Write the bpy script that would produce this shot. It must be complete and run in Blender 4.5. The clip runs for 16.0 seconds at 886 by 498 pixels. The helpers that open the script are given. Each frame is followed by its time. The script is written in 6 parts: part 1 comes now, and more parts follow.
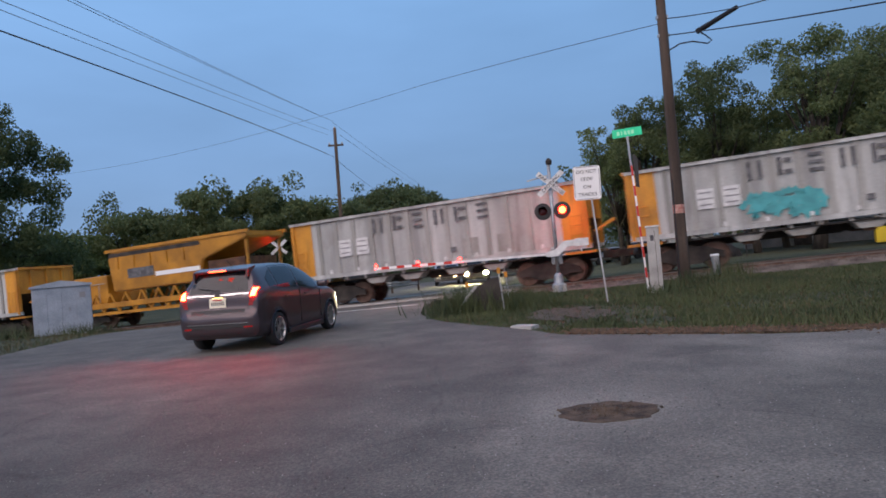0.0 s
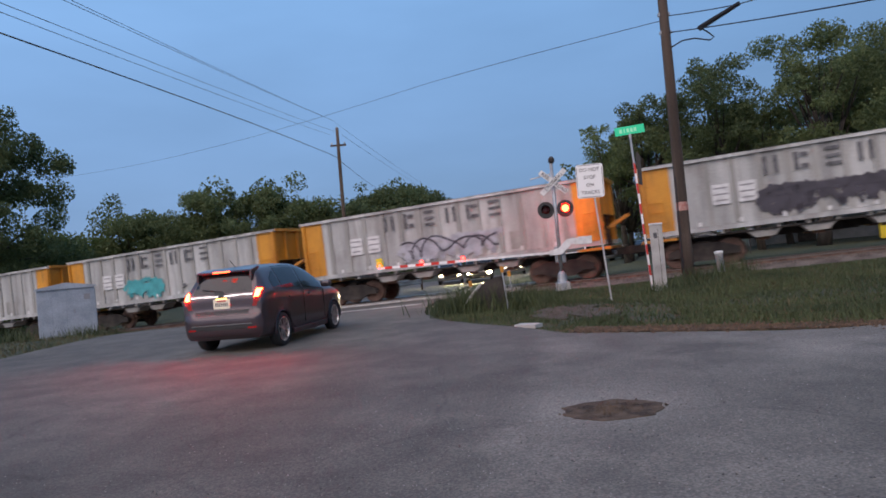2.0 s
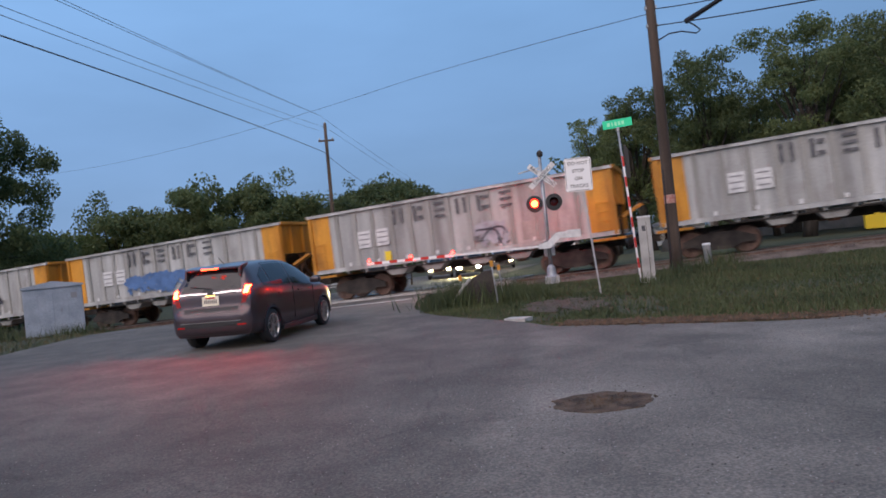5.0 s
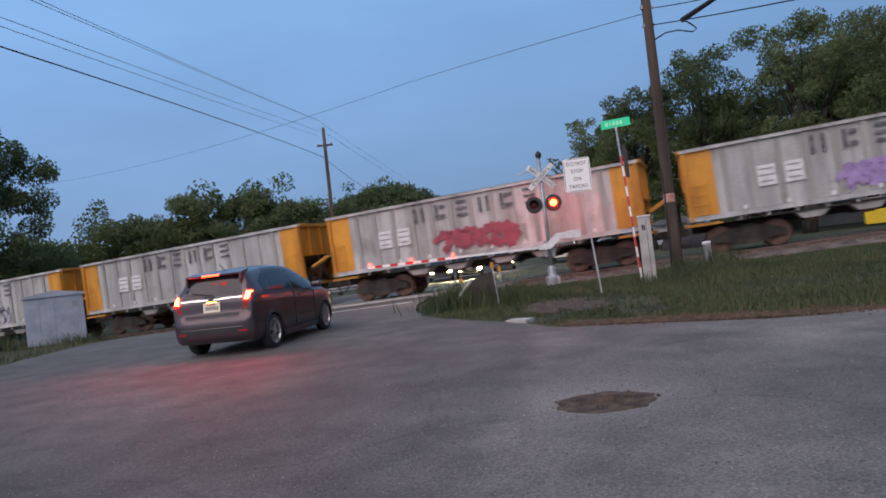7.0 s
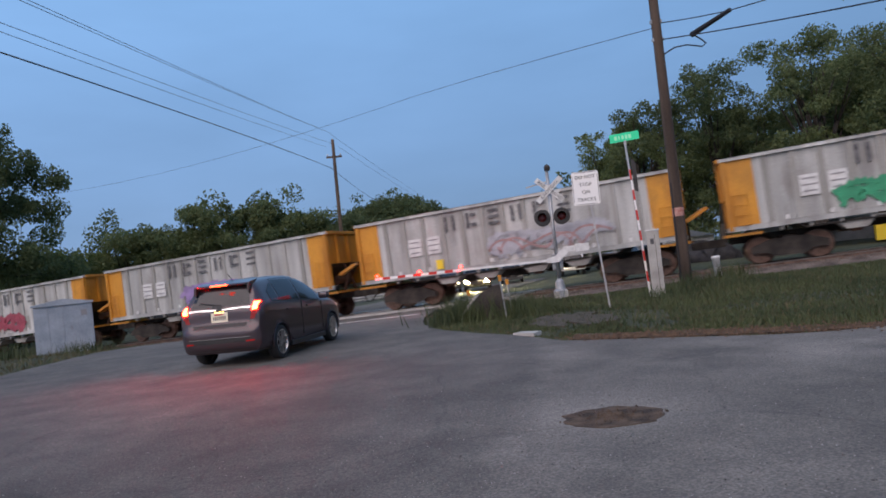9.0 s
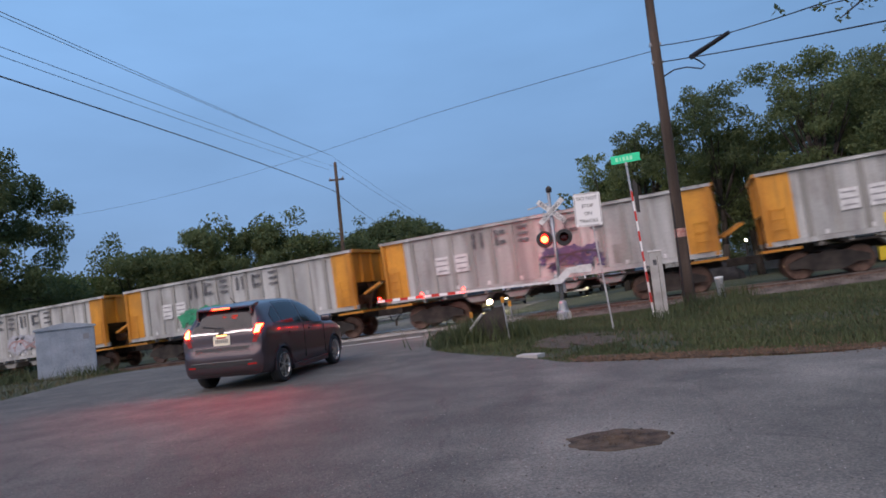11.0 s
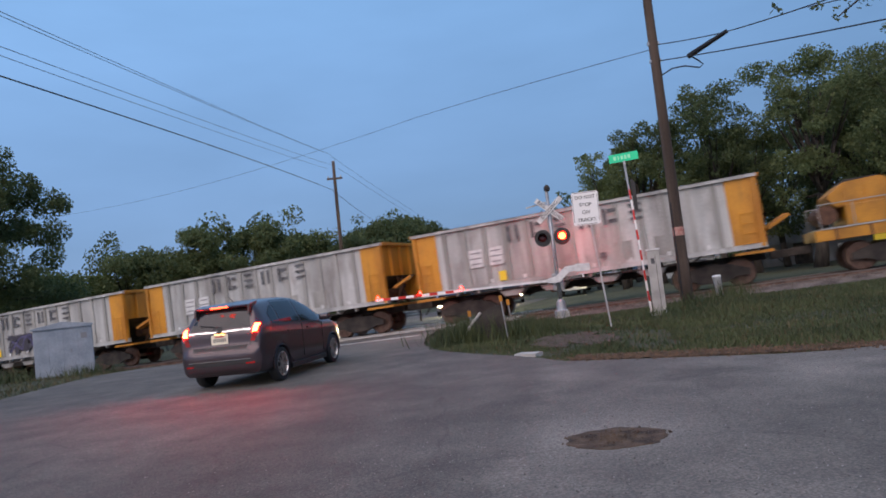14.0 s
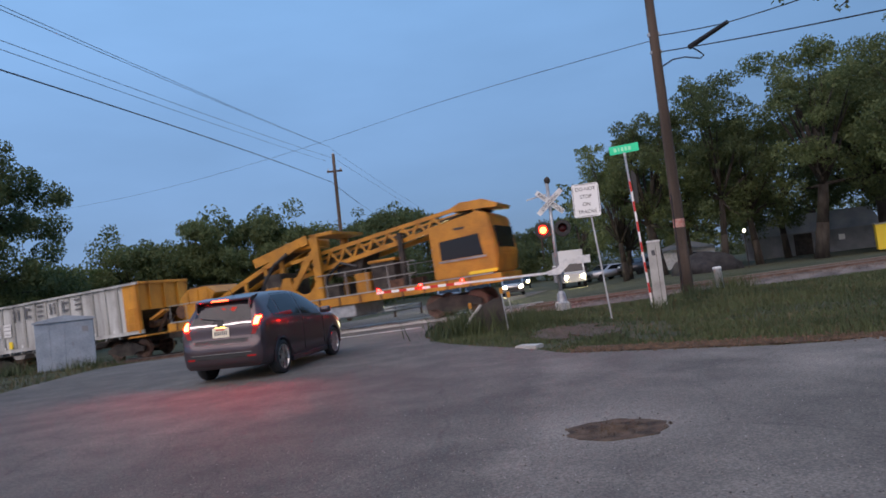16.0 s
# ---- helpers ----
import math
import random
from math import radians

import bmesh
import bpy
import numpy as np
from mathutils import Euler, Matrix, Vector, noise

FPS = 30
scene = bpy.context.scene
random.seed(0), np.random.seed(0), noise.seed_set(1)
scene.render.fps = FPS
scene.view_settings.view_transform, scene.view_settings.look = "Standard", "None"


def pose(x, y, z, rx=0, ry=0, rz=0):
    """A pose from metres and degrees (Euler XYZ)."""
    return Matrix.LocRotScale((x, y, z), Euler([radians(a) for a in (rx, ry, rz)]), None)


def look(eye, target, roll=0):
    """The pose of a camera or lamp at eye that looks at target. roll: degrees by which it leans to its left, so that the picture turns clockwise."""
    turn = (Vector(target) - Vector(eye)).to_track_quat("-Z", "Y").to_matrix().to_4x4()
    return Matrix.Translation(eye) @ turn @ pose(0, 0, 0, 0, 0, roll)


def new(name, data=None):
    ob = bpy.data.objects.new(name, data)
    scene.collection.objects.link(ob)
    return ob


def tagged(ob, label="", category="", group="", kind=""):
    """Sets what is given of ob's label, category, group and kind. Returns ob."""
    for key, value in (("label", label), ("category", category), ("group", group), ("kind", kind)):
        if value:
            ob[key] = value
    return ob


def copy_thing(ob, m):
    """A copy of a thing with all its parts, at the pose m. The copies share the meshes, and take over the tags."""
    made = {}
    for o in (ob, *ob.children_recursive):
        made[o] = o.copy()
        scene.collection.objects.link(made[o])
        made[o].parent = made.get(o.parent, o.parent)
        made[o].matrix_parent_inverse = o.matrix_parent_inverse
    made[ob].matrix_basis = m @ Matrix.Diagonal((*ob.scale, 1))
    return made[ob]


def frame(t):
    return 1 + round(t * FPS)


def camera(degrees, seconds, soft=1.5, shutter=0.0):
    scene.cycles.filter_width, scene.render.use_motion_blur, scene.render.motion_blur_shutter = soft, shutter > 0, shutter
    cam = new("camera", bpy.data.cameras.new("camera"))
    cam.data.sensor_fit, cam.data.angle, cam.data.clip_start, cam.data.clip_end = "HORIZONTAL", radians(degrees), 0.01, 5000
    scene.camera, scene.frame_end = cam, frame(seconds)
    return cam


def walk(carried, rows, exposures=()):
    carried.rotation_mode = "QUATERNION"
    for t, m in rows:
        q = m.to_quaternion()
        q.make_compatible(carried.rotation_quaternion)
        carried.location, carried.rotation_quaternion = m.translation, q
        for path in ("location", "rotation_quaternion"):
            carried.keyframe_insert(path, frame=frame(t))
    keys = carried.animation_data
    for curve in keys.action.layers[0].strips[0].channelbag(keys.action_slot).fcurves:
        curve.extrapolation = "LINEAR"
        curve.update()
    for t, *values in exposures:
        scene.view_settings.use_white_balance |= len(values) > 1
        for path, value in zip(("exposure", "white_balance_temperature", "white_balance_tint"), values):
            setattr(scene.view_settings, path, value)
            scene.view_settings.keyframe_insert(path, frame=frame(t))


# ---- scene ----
# ---- camera and its walk ----
cam = camera(67.0, 16.0, soft=1.7, shutter=0.28)
EYE = Vector((0.0, 0.0, 1.42))


def aim(yaw, pitch, roll):
    y, p = radians(yaw), radians(pitch)
    ahead = Vector((-math.sin(y) * math.cos(p), math.cos(y) * math.cos(p), math.sin(p)))
    return look(EYE, EYE + ahead, -roll)


CAMERA_ROWS = [
    (0, 0.07, 0.69, 4.83), (0.5, 0.37, 0.72, 5.02), (1, 0.47, 0.70, 5.08), (1.5, 0.50, 0.71, 5.13),
    (2, 0.35, 0.65, 5.27), (2.5, 0.17, 0.64, 5.31), (3, -0.14, 0.56, 5.35), (3.5, -0.37, 0.30, 5.46),
    (4, -0.37, 0.11, 5.44), (6.5, -0.61, 0.18, 6.68), (7, -0.51, 0.33, 6.77), (7.5, -0.44, 0.52, 6.79),
    (8, -0.44, 0.62, 6.80), (8.5, -0.43, 0.78, 6.62), (9, 0.04, 1.44, 6.25), (11.5, 0.04, 3.42, 6.70),
    (12, 0.04, 3.27, 6.89), (12.5, 0.01, 3.30, 6.89), (13, -0.10, 3.16, 6.96), (13.5, -0.17, 3.00, 6.81),
    (14, -0.11, 3.21, 6.57), (14.5, -0.10, 3.36, 6.56), (15, -0.13, 3.21, 6.75), (15.5, -0.10, 2.91, 6.78),
    (16, 0.00, 2.57, 6.74),
]
walk(cam, [(t, aim(a, b, c)) for t, a, b, c in CAMERA_ROWS])

# ---- world and exposure ----
scene.view_settings.exposure = 0.0
world = bpy.data.worlds.new("dusk")
scene.world = world
world.use_nodes = True
wn, wl = world.node_tree.nodes, world.node_tree.links
sky = wn.new("ShaderNodeTexSky")
sky.sky_type, sky.sun_disc = "NISHITA", False
sky.sun_elevation, sky.sun_rotation = radians(4.0), radians(235.0)
sky.air_density, sky.dust_density, sky.ozone_density = 1.0, 0.6, 4.0
haze = wn.new("ShaderNodeMix")
haze.data_type = "RGBA"
haze.inputs["Factor"].default_value = 0.74      # thin even cloud in front of the clear dusk sky
spot, up, tone = wn.new("ShaderNodeTexCoord"), wn.new("ShaderNodeSeparateXYZ"), wn.new("ShaderNodeValToRGB")
wl.new(spot.outputs["Generated"], up.inputs[0])
wl.new(up.outputs["Z"], tone.inputs[0])
tone.color_ramp.elements[0].position, tone.color_ramp.elements[1].position = 0.02, 0.42
tone.color_ramp.elements[0].color, tone.color_ramp.elements[1].color = (0.205, 0.315, 0.54, 1), (0.255, 0.475, 0.84, 1)
gain = wn.new("ShaderNodeVectorMath")
gain.operation = "SCALE"
veil, thick = wn.new("ShaderNodeTexNoise"), wn.new("ShaderNodeMapRange")
veil.inputs["Scale"].default_value, veil.inputs["Detail"].default_value = 2.2, 5
flat = wn.new("ShaderNodeMapping")
flat.inputs["Scale"].default_value = (1, 1, 3.5)
wl.new(spot.outputs["Generated"], flat.inputs[0])
wl.new(flat.outputs[0], veil.inputs["Vector"])
thick.inputs["From Min"].default_value, thick.inputs["From Max"].default_value = 0.3, 0.7
thick.inputs["To Min"].default_value, thick.inputs["To Max"].default_value = 8.6, 10.4
wl.new(veil.outputs[0], thick.inputs["Value"])
# the afterglow makes the west of the sky a little lighter
west, glow = wn.new("ShaderNodeMapRange"), wn.new("ShaderNodeMath")
west.inputs["From Min"].default_value, west.inputs["From Max"].default_value = -0.7, 0.7
west.inputs["To Min"].default_value, west.inputs["To Max"].default_value = 1.24, 0.86
glow.operation = "MULTIPLY"
wl.new(up.outputs["X"], west.inputs["Value"])
wl.new(west.outputs[0], glow.inputs[0])
wl.new(thick.outputs[0], glow.inputs[1])
wl.new(glow.outputs[0], gain.inputs["Scale"])
wl.new(tone.outputs[0], gain.inputs[0])
wl.new(gain.outputs[0], haze.inputs["B"])
wl.new(sky.outputs[0], haze.inputs["A"])
wl.new(haze.outputs["Result"], wn["Background"].inputs[0])
wn["Background"].inputs[1].default_value = 0.12

sun = new("sun", bpy.data.lights.new("sun", "SUN"))
sun.data.energy, sun.data.angle, sun.data.color = 2.6, radians(70), (1.0, 0.75, 0.63)
sun.matrix_world = look((-14, -30, 30), (0, 0, 0))

# ---- materials ----


def shader(name, rough=0.6, metal=0.0):
    m = bpy.data.materials.new(name)
    m.use_nodes = True
    b = m.node_tree.nodes["Principled BSDF"]
    b.inputs["Roughness"].default_value, b.inputs["Metallic"].default_value = rough, metal
    return m, m.node_tree.nodes, m.node_tree.links, b


def surface(name, colours, scale=3.0, fine=40.0, rough=0.6, metal=0.0, bump=0.1, spread=(0.35, 0.65), vary=0.0, streak=0.0):
    """A two-scale mottled material: broad stains between two colours, fine grain, and relief."""
    m, n, l, b = shader(name, rough, metal)
    co = n.new("ShaderNodeTexCoord")
    broad, grain = n.new("ShaderNodeTexNoise"), n.new("ShaderNodeTexNoise")
    broad.inputs["Scale"].default_value, grain.inputs["Scale"].default_value = scale, fine
    broad.inputs["Detail"].default_value, grain.inputs["Detail"].default_value = 6, 4
    mp = n.new("ShaderNodeMapping")
    mp.inputs["Scale"].default_value = (1, 1, 1 - streak)
    l.new(co.outputs["Object"], mp.inputs[0])
    l.new(mp.outputs[0], broad.inputs["Vector"])
    l.new(co.outputs["Object"], grain.inputs["Vector"])
    ramp = n.new("ShaderNodeValToRGB")
    ramp.color_ramp.elements[0].position, ramp.color_ramp.elements[1].position = spread
    ramp.color_ramp.elements[0].color = (*colours[0], 1)
    ramp.color_ramp.elements[1].color = (*colours[1], 1)
    l.new(broad.outputs[0], ramp.inputs[0])
    mix = n.new("ShaderNodeMix")
    mix.data_type, mix.blend_type = "RGBA", "OVERLAY"
    mix.inputs["Factor"].default_value = 0.35
    l.new(ramp.outputs[0], mix.inputs["A"])
    l.new(grain.outputs[0], mix.inputs["B"])
    col = mix.outputs["Result"]
    if vary:
        info, hsv, mr = n.new("ShaderNodeObjectInfo"), n.new("ShaderNodeHueSaturation"), n.new("ShaderNodeMapRange")
        mr.inputs["To Min"].default_value, mr.inputs["To Max"].default_value = 1 - vary, 1 + vary
        l.new(info.outputs["Random"], mr.inputs["Value"])
        l.new(mr.outputs[0], hsv.inputs["Value"])
        l.new(col, hsv.inputs["Color"])
        col = hsv.outputs[0]
    l.new(col, b.inputs["Base Color"])
    bp = n.new("ShaderNodeBump")
    bp.inputs["Strength"].default_value, bp.inputs["Distance"].default_value = min(1.0, bump), 0.02
    l.new(grain.outputs[0], bp.inputs["Height"])
    l.new(bp.outputs[0], b.inputs["Normal"])
    return m


def glowing(name, colour, strength):
    m, n, l, b = shader(name, 0.3)
    b.inputs["Base Color"].default_value = (*(0.3 * c for c in colour), 1)
    b.inputs["Emission Color"].default_value = (*colour, 1)
    b.inputs["Emission Strength"].default_value = strength
    return m


def plain(name, colour, rough=0.5, metal=0.0, coat=0.0):
    m, n, l, b = shader(name, rough, metal)
    b.inputs["Base Color"].default_value = (*colour, 1)
    b.inputs["Coat Weight"].default_value = coat
    return m


def asphalt():
    m, n, l, b = shader("asphalt", 0.85)
    co = n.new("ShaderNodeTexCoord")
    big, mid, grit = (n.new("ShaderNodeTexNoise") for _ in range(3))
    for node, s, d in ((big, 0.30, 6), (mid, 1.6, 6), (grit, 55.0, 3)):
        node.inputs["Scale"].default_value, node.inputs["Detail"].default_value = s, d
        l.new(co.outputs["Object"], node.inputs["Vector"])
    r1, r2, r3 = (n.new("ShaderNodeValToRGB") for _ in range(3))
    for r, lo, hi, c0, c1 in ((r1, 0.35, 0.68, (0.105, 0.096, 0.083), (0.185, 0.169, 0.147)), (r2, 0.3, 0.7, (0.72, 0.72, 0.72), (1.2, 1.19, 1.17)),
                              (r3, 0.40, 0.68, (0.68, 0.68, 0.69), (1.35, 1.33, 1.30))):
        r.color_ramp.elements[0].position, r.color_ramp.elements[1].position = lo, hi
        r.color_ramp.elements[0].color, r.color_ramp.elements[1].color = (*c0, 1), (*c1, 1)
    l.new(big.outputs[0], r1.inputs[0])
    l.new(mid.outputs[0], r2.inputs[0])
    l.new(grit.outputs[0], r3.inputs[0])
    m1, m2 = n.new("ShaderNodeMix"), n.new("ShaderNodeMix")
    for mm in (m1, m2):
        mm.data_type, mm.blend_type = "RGBA", "MULTIPLY"
        mm.inputs["Factor"].default_value = 1.0
    l.new(r1.outputs[0], m1.inputs["A"])
    l.new(r2.outputs[0], m1.inputs["B"])
    l.new(m1.outputs["Result"], m2.inputs["A"])
    l.new(r3.outputs[0], m2.inputs["B"])
    # fine cracks
    vor = n.new("ShaderNodeTexVoronoi")
    vor.feature = "DISTANCE_TO_EDGE"
    vor.inputs["Scale"].default_value = 0.42
    warp, add = n.new("ShaderNodeTexNoise"), n.new("ShaderNodeMix")
    warp.inputs["Scale"].default_value = 1.3
    add.data_type = "VECTOR"
    add.inputs["Factor"].default_value = 0.25
    l.new(co.outputs["Object"], warp.inputs["Vector"])
    l.new(co.outputs["Object"], add.inputs["A"])
    l.new(warp.outputs["Color"], add.inputs["B"])
    l.new(add.outputs["Result"], vor.inputs["Vector"])
    rc = n.new("ShaderNodeValToRGB")
    rc.color_ramp.elements[0].position, rc.color_ramp.elements[1].position = 0.0, 0.009
    rc.color_ramp.elements[0].color, rc.color_ramp.elements[1].color = (0.8, 0.8, 0.8, 1), (1, 1, 1, 1)
    l.new(vor.outputs["Distance"], rc.inputs[0])
    m3 = n.new("ShaderNodeMix")
    m3.data_type, m3.blend_type = "RGBA", "MULTIPLY"
    m3.inputs["Factor"].default_value = 1.0
    l.new(m2.outputs["Result"], m3.inputs["A"])
    l.new(rc.outputs[0], m3.inputs["B"])
    tone = m3.outputs["Result"]
    # pale dusty wear round the pothole and the side street's mouth, darker patches beside it
    # the broad spot at y 20.5 is headlamp light painted into the asphalt colour
    for centre, reach, k in (((1.3, 5.95, 0), 1.0, 1.75), ((3.9, 7.3, 0), 0.7, 1.35), ((0.2, 10.6, 0), 1.6, 1.12), ((-0.4, 20.5, 0), 3.2, 1.5), ((3.2, 7.9, 0), 0.75, 0.72), ((5.3, 7.3, 0), 0.9, 0.75), ((4.1, 5.6, 0), 0.8, 0.86)):
        spot, far, r4, m4 = n.new("ShaderNodeVectorMath"), n.new("ShaderNodeMath"), n.new("ShaderNodeMapRange"), n.new("ShaderNodeMix")
        spot.operation, far.operation = "DISTANCE", "MULTIPLY_ADD"
        spot.inputs[1].default_value = centre
        l.new(co.outputs["Object"], spot.inputs[0])
        l.new(mid.outputs[0], far.inputs[0])
        far.inputs[1].default_value = 1.6 * reach
        l.new(spot.outputs["Value"], far.inputs[2])
        r4.inputs["From Min"].default_value, r4.inputs["From Max"].default_value = 0.9 * reach, 1.9 * reach
        r4.inputs["To Min"].default_value, r4.inputs["To Max"].default_value = k, 1.0
        l.new(far.outputs[0], r4.inputs["Value"])
        m4.data_type, m4.blend_type = "RGBA", "MULTIPLY"
        m4.inputs["Factor"].default_value = 1.0
        l.new(tone, m4.inputs["A"])
        l.new(r4.outputs[0], m4.inputs["B"])
        tone = m4.outputs["Result"]
    # the through road is darker than the side street; the tones meet along a ragged line
    side, off, lay, m5 = n.new("ShaderNodeVectorMath"), n.new("ShaderNodeMath"), n.new("ShaderNodeMapRange"), n.new("ShaderNodeMix")
    side.operation, off.operation = "DOT_PRODUCT", "MULTIPLY_ADD"
    side.inputs[1].default_value = (1.0, -0.19, 0.0)
    l.new(co.outputs["Object"], side.inputs[0])
    l.new(mid.outputs[0], off.inputs[0])
    off.inputs[1].default_value = 0.9
    l.new(side.outputs["Value"], off.inputs[2])
    lay.inputs["From Min"].default_value, lay.inputs["From Max"].default_value = -0.35, 0.05
    lay.inputs["To Min"].default_value, lay.inputs["To Max"].default_value = 0.80, 1.06
    l.new(off.outputs[0], lay.inputs["Value"])
    m5.data_type, m5.blend_type = "RGBA", "MULTIPLY"
    m5.inputs["Factor"].default_value = 1.0
    l.new(tone, m5.inputs["A"])
    l.new(lay.outputs[0], m5.inputs["B"])
    l.new(m5.outputs["Result"], b.inputs["Base Color"])
    bp = n.new("ShaderNodeBump")
    bp.inputs["Strength"].default_value, bp.inputs["Distance"].default_value = 0.5, 0.02
    l.new(grit.outputs[0], bp.inputs["Height"])
    l.new(bp.outputs[0], b.inputs["Normal"])
    return m


ASPHALT = asphalt()
PATCH = surface("dark_patch", [(0.05, 0.047, 0.043), (0.105, 0.098, 0.09)], 3, 60, 0.8, bump=0.6)
DIRT = surface("gravelly_dirt", [(0.036, 0.023, 0.014), (0.12, 0.080, 0.050)], 7, 70, 0.95, bump=0.9)
GROUND = surface("grassy_soil", [(0.026, 0.034, 0.012), (0.058, 0.058, 0.027)], 0.8, 30, 0.95, bump=0.8)
GRASS = surface("grass_blades", [(0.030, 0.047, 0.014), (0.066, 0.084, 0.028)], 0.5, 4, 0.7, bump=0.0)
DRYGRASS = surface("dry_grass", [(0.06, 0.054, 0.026), (0.13, 0.105, 0.055)], 0.6, 4, 0.8, bump=0.0)
BALLAST = surface("ballast_stone", [(0.07, 0.055, 0.048), (0.18, 0.15, 0.13)], 2, 22, 0.9, bump=0.8)
CONCRETE = surface("concrete", [(0.30, 0.29, 0.27), (0.46, 0.45, 0.42)], 2.5, 50, 0.85, bump=0.25)
RAILSTEEL = surface("rail_steel", [(0.10, 0.06, 0.045), (0.20, 0.13, 0.10)], 4, 60, 0.5, 0.7, 0.2)
RAILTOP = plain("polished_rail", (0.20, 0.17, 0.15), 0.45, 0.8)
TIMBER = surface("creosoted_timber", [(0.045, 0.032, 0.024), (0.11, 0.08, 0.06)], 3, 30, 0.9, bump=0.5, streak=0.9)
BARK = surface("bark", [(0.022, 0.018, 0.014), (0.06, 0.05, 0.04)], 4, 25, 0.95, bump=0.9, streak=0.7)


def foliage(name, lo, hi):
    """Thin leaves: part of the light passes through them."""
    m = surface(name, [lo, hi], 0.5, 5, 0.6, bump=0.0, vary=0.12)
    n, l = m.node_tree.nodes, m.node_tree.links
    thin, both = n.new("ShaderNodeBsdfTranslucent"), n.new("ShaderNodeMixShader")
    b, out = n["Principled BSDF"], n["Material Output"]
    b.inputs["Specular IOR Level"].default_value = 0.2
    l.new(b.inputs["Base Color"].links[0].from_socket, thin.inputs["Color"])
    both.inputs[0].default_value = 0.45
    l.new(b.outputs[0], both.inputs[1])
    l.new(thin.outputs[0], both.inputs[2])
    l.new(both.outputs[0], out.inputs["Surface"])
    return m


LEAF = foliage("oak_leaves", (0.092, 0.122, 0.050), (0.165, 0.200, 0.088))
LEAFDARK = foliage("dark_leaves", (0.066, 0.092, 0.040), (0.125, 0.158, 0.072))
LEAFPALE = foliage("pale_leaves", (0.09, 0.13, 0.045), (0.16, 0.20, 0.08))
HOPPERWHITE = surface("weathered_white_paint", [(0.28, 0.283, 0.273), (0.55, 0.56, 0.54)], 1.3, 18, 0.6, bump=0.12, vary=0.1, streak=0.88)


def streaked(m, colour, amount):
    """Run-down dirt on a painted side: narrow upright streaks and blotches, different on every sheet."""
    n, l = m.node_tree.nodes, m.node_tree.links
    b = n["Principled BSDF"]
    co, info, shift = n.new("ShaderNodeTexCoord"), n.new("ShaderNodeObjectInfo"), n.new("ShaderNodeVectorMath")
    shift.operation = "MULTIPLY_ADD"
    l.new(info.outputs["Random"], shift.inputs[0])
    shift.inputs[1].default_value = (37.0, 0.0, 11.0)
    l.new(co.outputs["Object"], shift.inputs[2])
    for scale, stretch, lo, hi in ((5.0, 0.10, 0.56, 0.74), (0.9, 0.7, 0.55, 0.75)):
        mp, tex, r = n.new("ShaderNodeMapping"), n.new("ShaderNodeTexNoise"), n.new("ShaderNodeMapRange")
        mp.inputs["Scale"].default_value = (1, 1, stretch)
        tex.inputs["Scale"].default_value, tex.inputs["Detail"].default_value = scale, 6
        l.new(shift.outputs[0], mp.inputs[0])
        l.new(mp.outputs[0], tex.inputs["Vector"])
        r.inputs["From Min"].default_value, r.inputs["From Max"].default_value = lo, hi
        r.inputs["To Max"].default_value = amount
        l.new(tex.outputs[0], r.inputs["Value"])
        mix = n.new("ShaderNodeMix")
        mix.data_type = "RGBA"
        l.new(r.outputs[0], mix.inputs["Factor"])
        l.new(b.inputs["Base Color"].links[0].from_socket, mix.inputs["A"])
        mix.inputs["B"].default_value = (*colour, 1)
        l.new(mix.outputs["Result"], b.inputs["Base Color"])
    return m


streaked(HOPPERWHITE, (0.13, 0.10, 0.08), 0.55)
RIBGREY = surface("grimy_white_paint", [(0.24, 0.237, 0.215), (0.37, 0.365, 0.34)], 1.5, 18, 0.65, bump=0.12, vary=0.1, streak=0.8)
YELLOW = streaked(surface("weathered_yellow_paint", [(0.42, 0.165, 0.013), (0.64, 0.285, 0.025)], 1.2, 20, 0.55, bump=0.1, vary=0.08, streak=0.6), (0.10, 0.055, 0.025), 0.45)
BRIGHTYELLOW = plain("safety_yellow", (0.85, 0.62, 0.03), 0.5)
MACHINEYELLOW = surface("machine_yellow_paint", [(0.31, 0.135, 0.010), (0.52, 0.235, 0.017)], 1.2, 25, 0.45, bump=0.06)
GRIME = surface("black_grime", [(0.02, 0.018, 0.016), (0.06, 0.05, 0.042)], 3, 30, 0.85, bump=0.3)
RUST = surface("rusty_iron", [(0.06, 0.03, 0.02), (0.14, 0.07, 0.04)], 4, 40, 0.85, bump=0.3)
GREYSTEEL = surface("galvanised_steel", [(0.30, 0.31, 0.32), (0.45, 0.46, 0.47)], 4, 60, 0.45, 0.6, 0.05)
ALUMINIUM = surface("painted_aluminium", [(0.30, 0.34, 0.38), (0.42, 0.46, 0.50)], 2, 40, 0.45, 0.3, 0.05)
SIGNWHITE = plain("sign_white", (0.82, 0.82, 0.80), 0.4)
SIGNBLACK = plain("sign_black", (0.02, 0.02, 0.02), 0.5)
SIGNGREEN = plain("sign_green", (0.012, 0.72, 0.33), 0.4)
SIGNPALE = plain("sign_pale_green", (0.30, 0.85, 0.52), 0.4)
SIGNRED = plain("sign_red", (0.55, 0.03, 0.02), 0.4)
WHITEPAINT = surface("scuffed_white_paint", [(0.55, 0.55, 0.54), (0.75, 0.75, 0.73)], 5, 50, 0.6, bump=0.05)
STENCIL = plain("faded_stencil_paint", (0.28, 0.28, 0.28), 0.7)
LETTERGREY = surface("faded_black_paint", [(0.06, 0.06, 0.065), (0.16, 0.16, 0.165)], 6, 40, 0.7, bump=0.05)
